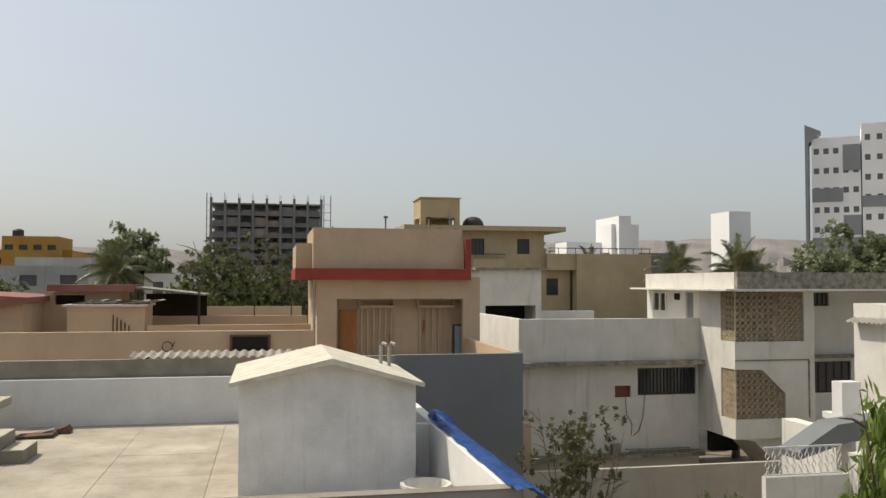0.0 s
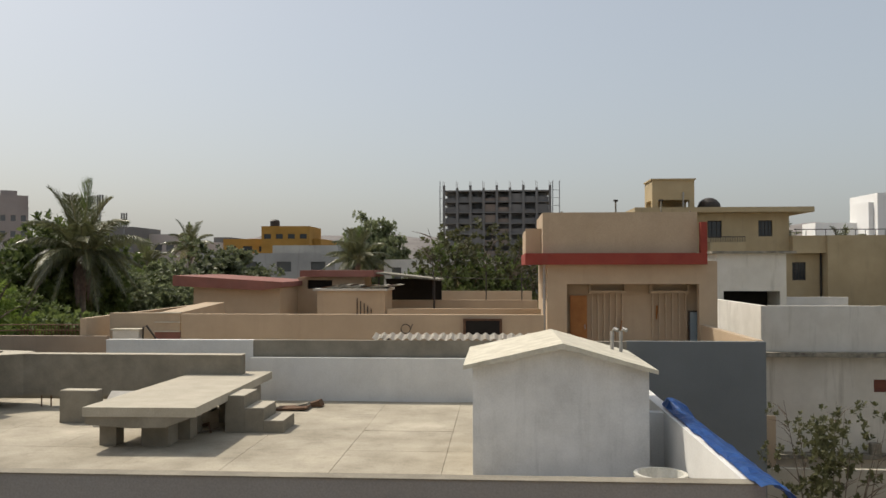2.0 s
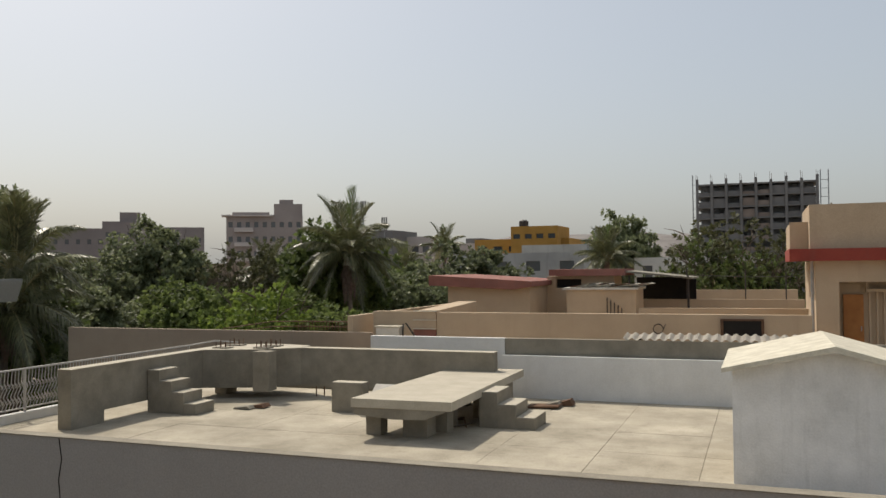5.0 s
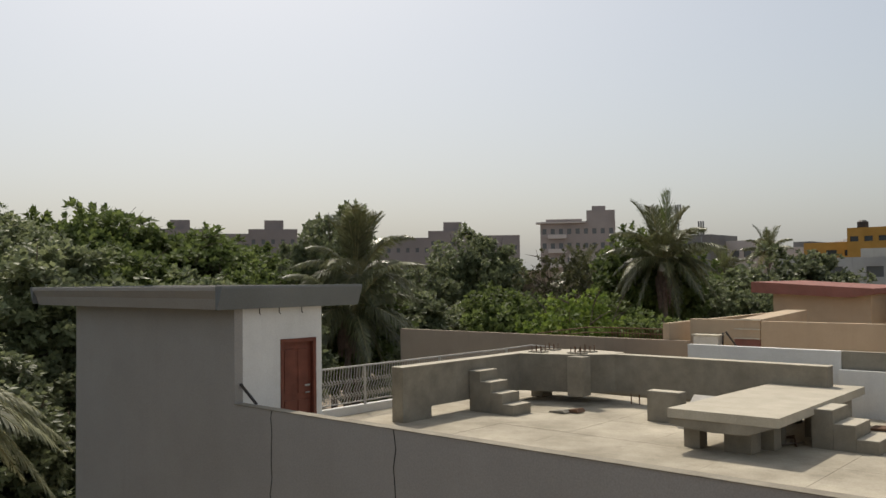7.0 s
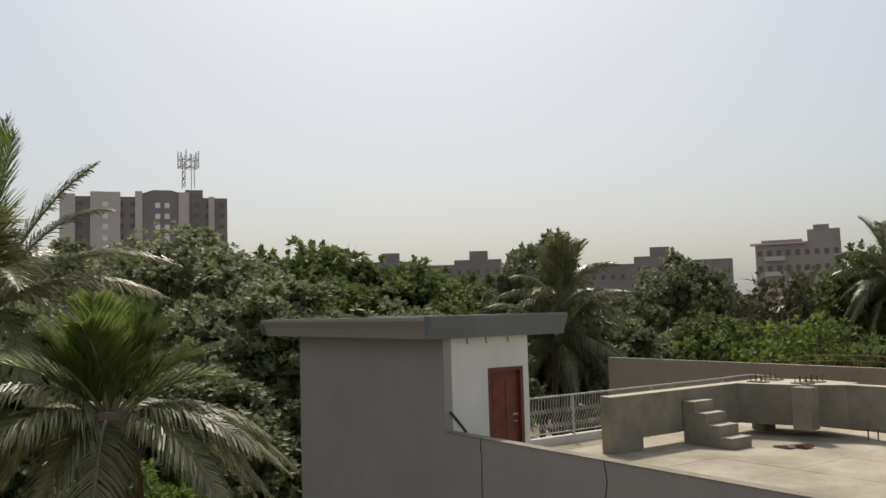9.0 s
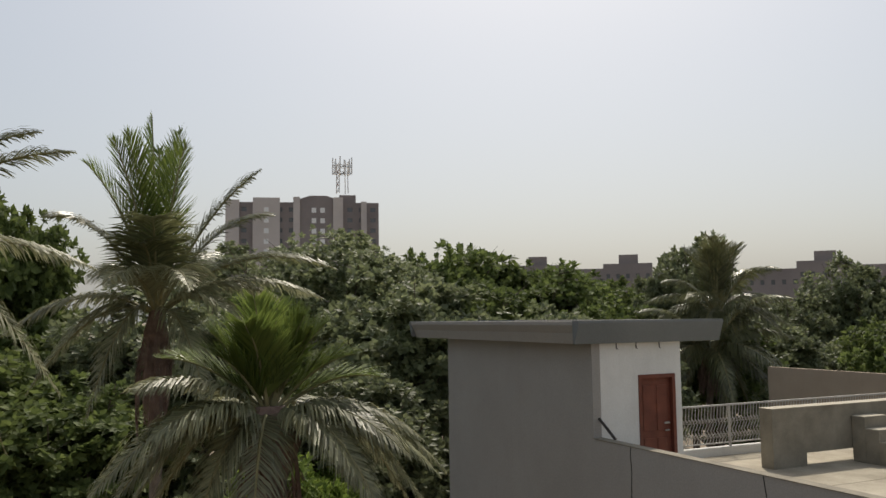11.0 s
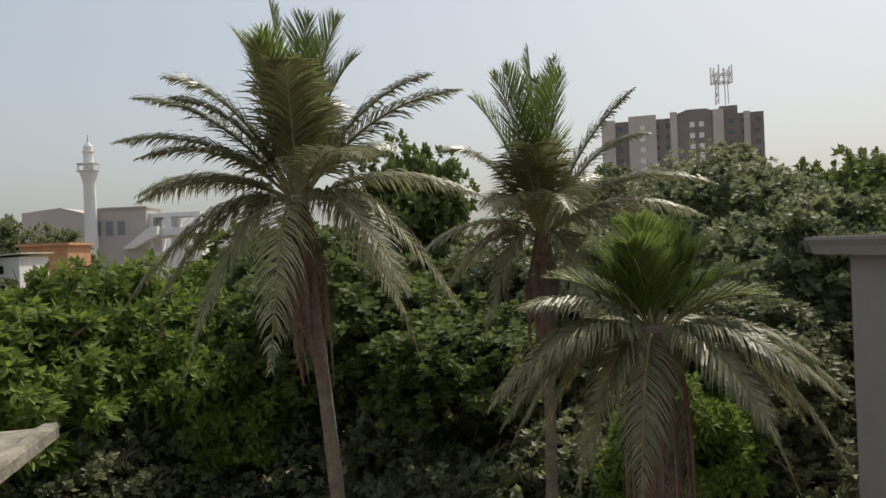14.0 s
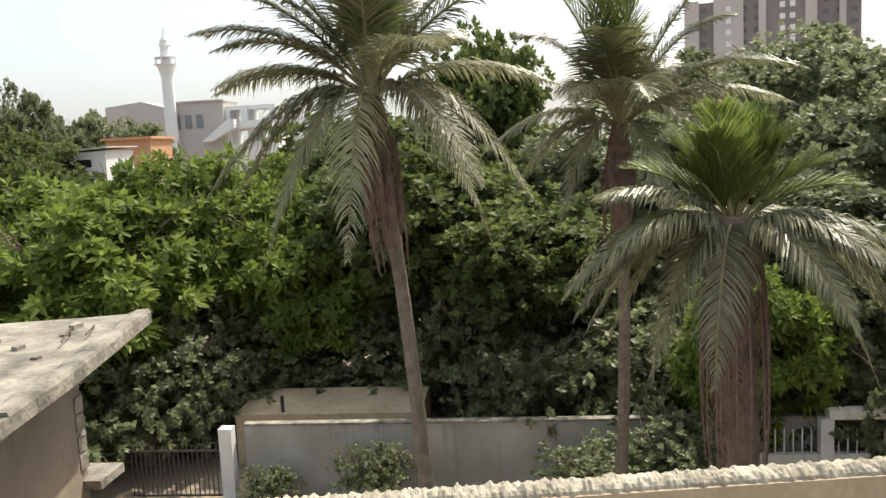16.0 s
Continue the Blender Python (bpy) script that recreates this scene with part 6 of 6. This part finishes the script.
single("tree_stake", tube([(-26.8, -8.6, 0), (-26.8, -8.6, 2.3)], 0.06, 6), IRON, "dark post beyond the wall", "post")
gw = thing("garden_fence", (-23.6, 8, 0), "white garden wall with posts and upright bars", "fence")
part("wall", box(-23.3, -23.1, 5.6, 13, 0, 1.5), WHITE_STAINED, gw)
for k in range(4):
    part("post", box(-23.35, -23.05, 7.6 + k * 2.0, 7.95 + k * 2.0, 0, 2.5), WHITEWASH, gw)
for k in range(30):
    part("bar", box(-23.22, -23.19, 5.7 + k * 0.24, 5.73 + k * 0.24, 1.5, 2.2), WHITEWASH, gw)
part("beam", box(-23.4, -23.0, 7.8, 13, 2.5, 2.75), WHITE_STAINED, gw)

# ---- weathered roof edge beside our own roof ----
can = thing("roof_canopy", (-4.6, -4.5, 0), "weathered concrete canopy slab with a broken edge", "canopy")
slab = [(-5.46, -2.63), (-4.6, -2.46), (-4.0, -2.34), (-3.14, -2.21), (-2.95, -2.75), (-2.95, -5.0), (-4.9, -5.0), (-5.2, -3.6), (-5.34, -3.0)]
part("slab", prism(slab, "z", 9.37, 9.44), OLD_CONCRETE, can)
r = random.Random(23)
edge = [Vector((a[0], a[1], 0)).lerp(Vector((b[0], b[1], 0)), u / 9) for a, b in zip(slab[:3], slab[1:4]) for u in range(9)]
crust = bmesh.new()
rows = []
for p in edge:
    d = 0.14 + 0.05 * noise.noise(p * 5)
    h = 9.462 + 0.016 * noise.noise(p * 9)
    rows.append([crust.verts.new(v) for v in ((p.x, p.y, 9.44), (p.x + 0.004, p.y - 0.01, h), (p.x + 0.15 * d, p.y - 0.6 * d, h + 0.008 * noise.noise(p * 17)), (p.x + 0.2 * d, p.y - d, 9.44))])
for p, q in zip(rows, rows[1:]):
    for k in range(4):
        crust.faces.new((p[k], p[(k + 1) % 4], q[(k + 1) % 4], q[k]))
for cap in (rows[0], rows[-1]):
    crust.faces.new(cap)
part("rim", crust, OLD_CONCRETE, can, "crumbled raised mortar rim")
part("moulding", prism([(-5.3, -2.86), (-3.2, -2.45), (-2.95, -2.95), (-2.95, -4.9), (-4.85, -4.9)], "z", 9.24, 9.37), OLD_CONCRETE, can, "stained concrete drip band")
part("moulding", prism([(-5.2, -2.95), (-3.6, -2.64), (-2.95, -3.05), (-2.95, -4.9), (-4.8, -4.9)], "z", 9.12, 9.24), OLD_CONCRETE, can)
# Shade under the slab is painted into this wall's dark base.
part("wall", prism([(-5.1, -3.0), (-3.6, -2.72), (-2.95, -3.2), (-2.95, -4.9), (-4.75, -4.9)], "z", 0, 9.12), SHADE_PLASTER, can, "streaked tan plaster wall darkened for shade")
for k, (z, w) in enumerate(((8.98, 0.05), (8.86, 0.03), (8.72, 0.06), (8.6, 0.035))):
    part("chipped_edge", prism([(-5.1 - w, -3.02), (-5.06, -2.96), (-4.98, -2.97), (-5.02, -3.1)], "z", z - 0.1, z), OLD_CONCRETE, can, "broken plaster edge")
part("sill", box(-5.32, -5.0, -3.12, -2.86, 8.36, 8.42), OLD_CONCRETE, can)
for k, (x, y) in enumerate(((-4.8, -2.9), (-4.5, -3.0), (-5.05, -2.95), (-4.25, -2.75), (-4.65, -3.25), (-4.0, -2.9))):
    w = 0.05 + 0.03 * (k % 3)
    single("rubble", prism([(x, y), (x + w, y + 0.02), (x + w * 1.1, y + 0.06), (x + 0.02, y + 0.07)], "z", 9.44, 9.455 + 0.008 * (k % 3)), OLD_CONCRETE, "loose mortar rubble on the canopy slab", "rubble", "rubble on the canopy")
for k, (x, y) in enumerate(((-4.9, -2.75), (-4.72, -2.8))):
    single("twig", tube([(x, y, 9.45), (x + 0.12, y + 0.08, 9.5 + 0.02 * k), (x + 0.26, y + 0.1, 9.475)], 0.006, 5), BARK, "dry twig caught on the canopy edge", "twig", "twigs on the canopy")

# ---- our own roof, where the camera stands ----
own = thing("own_house", (2, -3, 0), "cream house whose roof the camera stands on", "house", kind="structure")
part("roof", box(-2.45, 9, -2.4, 2.6, 8.6, 9.0), SCREED, own)
parts("wall", PEACH, own, (-2.44, 9, 2.6, 2.8, 0, 9.3), (-2.6, -2.44, 1.6, 2.8, 0, 9.3), (9, 9.2, -2.4, 2.8, 0, 9.3), (-2.35, 9.2, -9, -2.4, 0, 9.0))
part("parapet", prism([(-1.885, -2.4), (-2.48, 1.6), (-2.59, 1.6), (-1.995, -2.4)], "z", 0, 9.505), PARAPET, own, "dirty tan parapet")
bm = bmesh.new()
rows = []
for i in range(900):
    y = -2.4 + i * 0.00444
    row = []
    for k in range(9):
        a = math.pi * k / 8
        lump = 1.2 * noise.noise(Vector((y * 52, math.cos(a) * 1.2, 4))) + 0.6 * noise.noise(Vector((y * 110, math.cos(a) * 4, 9)))
        bump = 0.011 * max(-0.35, lump)
        row.append(bm.verts.new((-2.297 - 0.149 * y - (0.045 + bump) * math.cos(a), y, 9.505 + (0.026 + bump) * math.sin(a))))
    rows.append(row)
for p, q in zip(rows, rows[1:]):
    for k in range(8):
        bm.faces.new((p[k], p[k + 1], q[k + 1], q[k]))
part("coping", bm, COPING, own, "lumpy pale mortar coping")
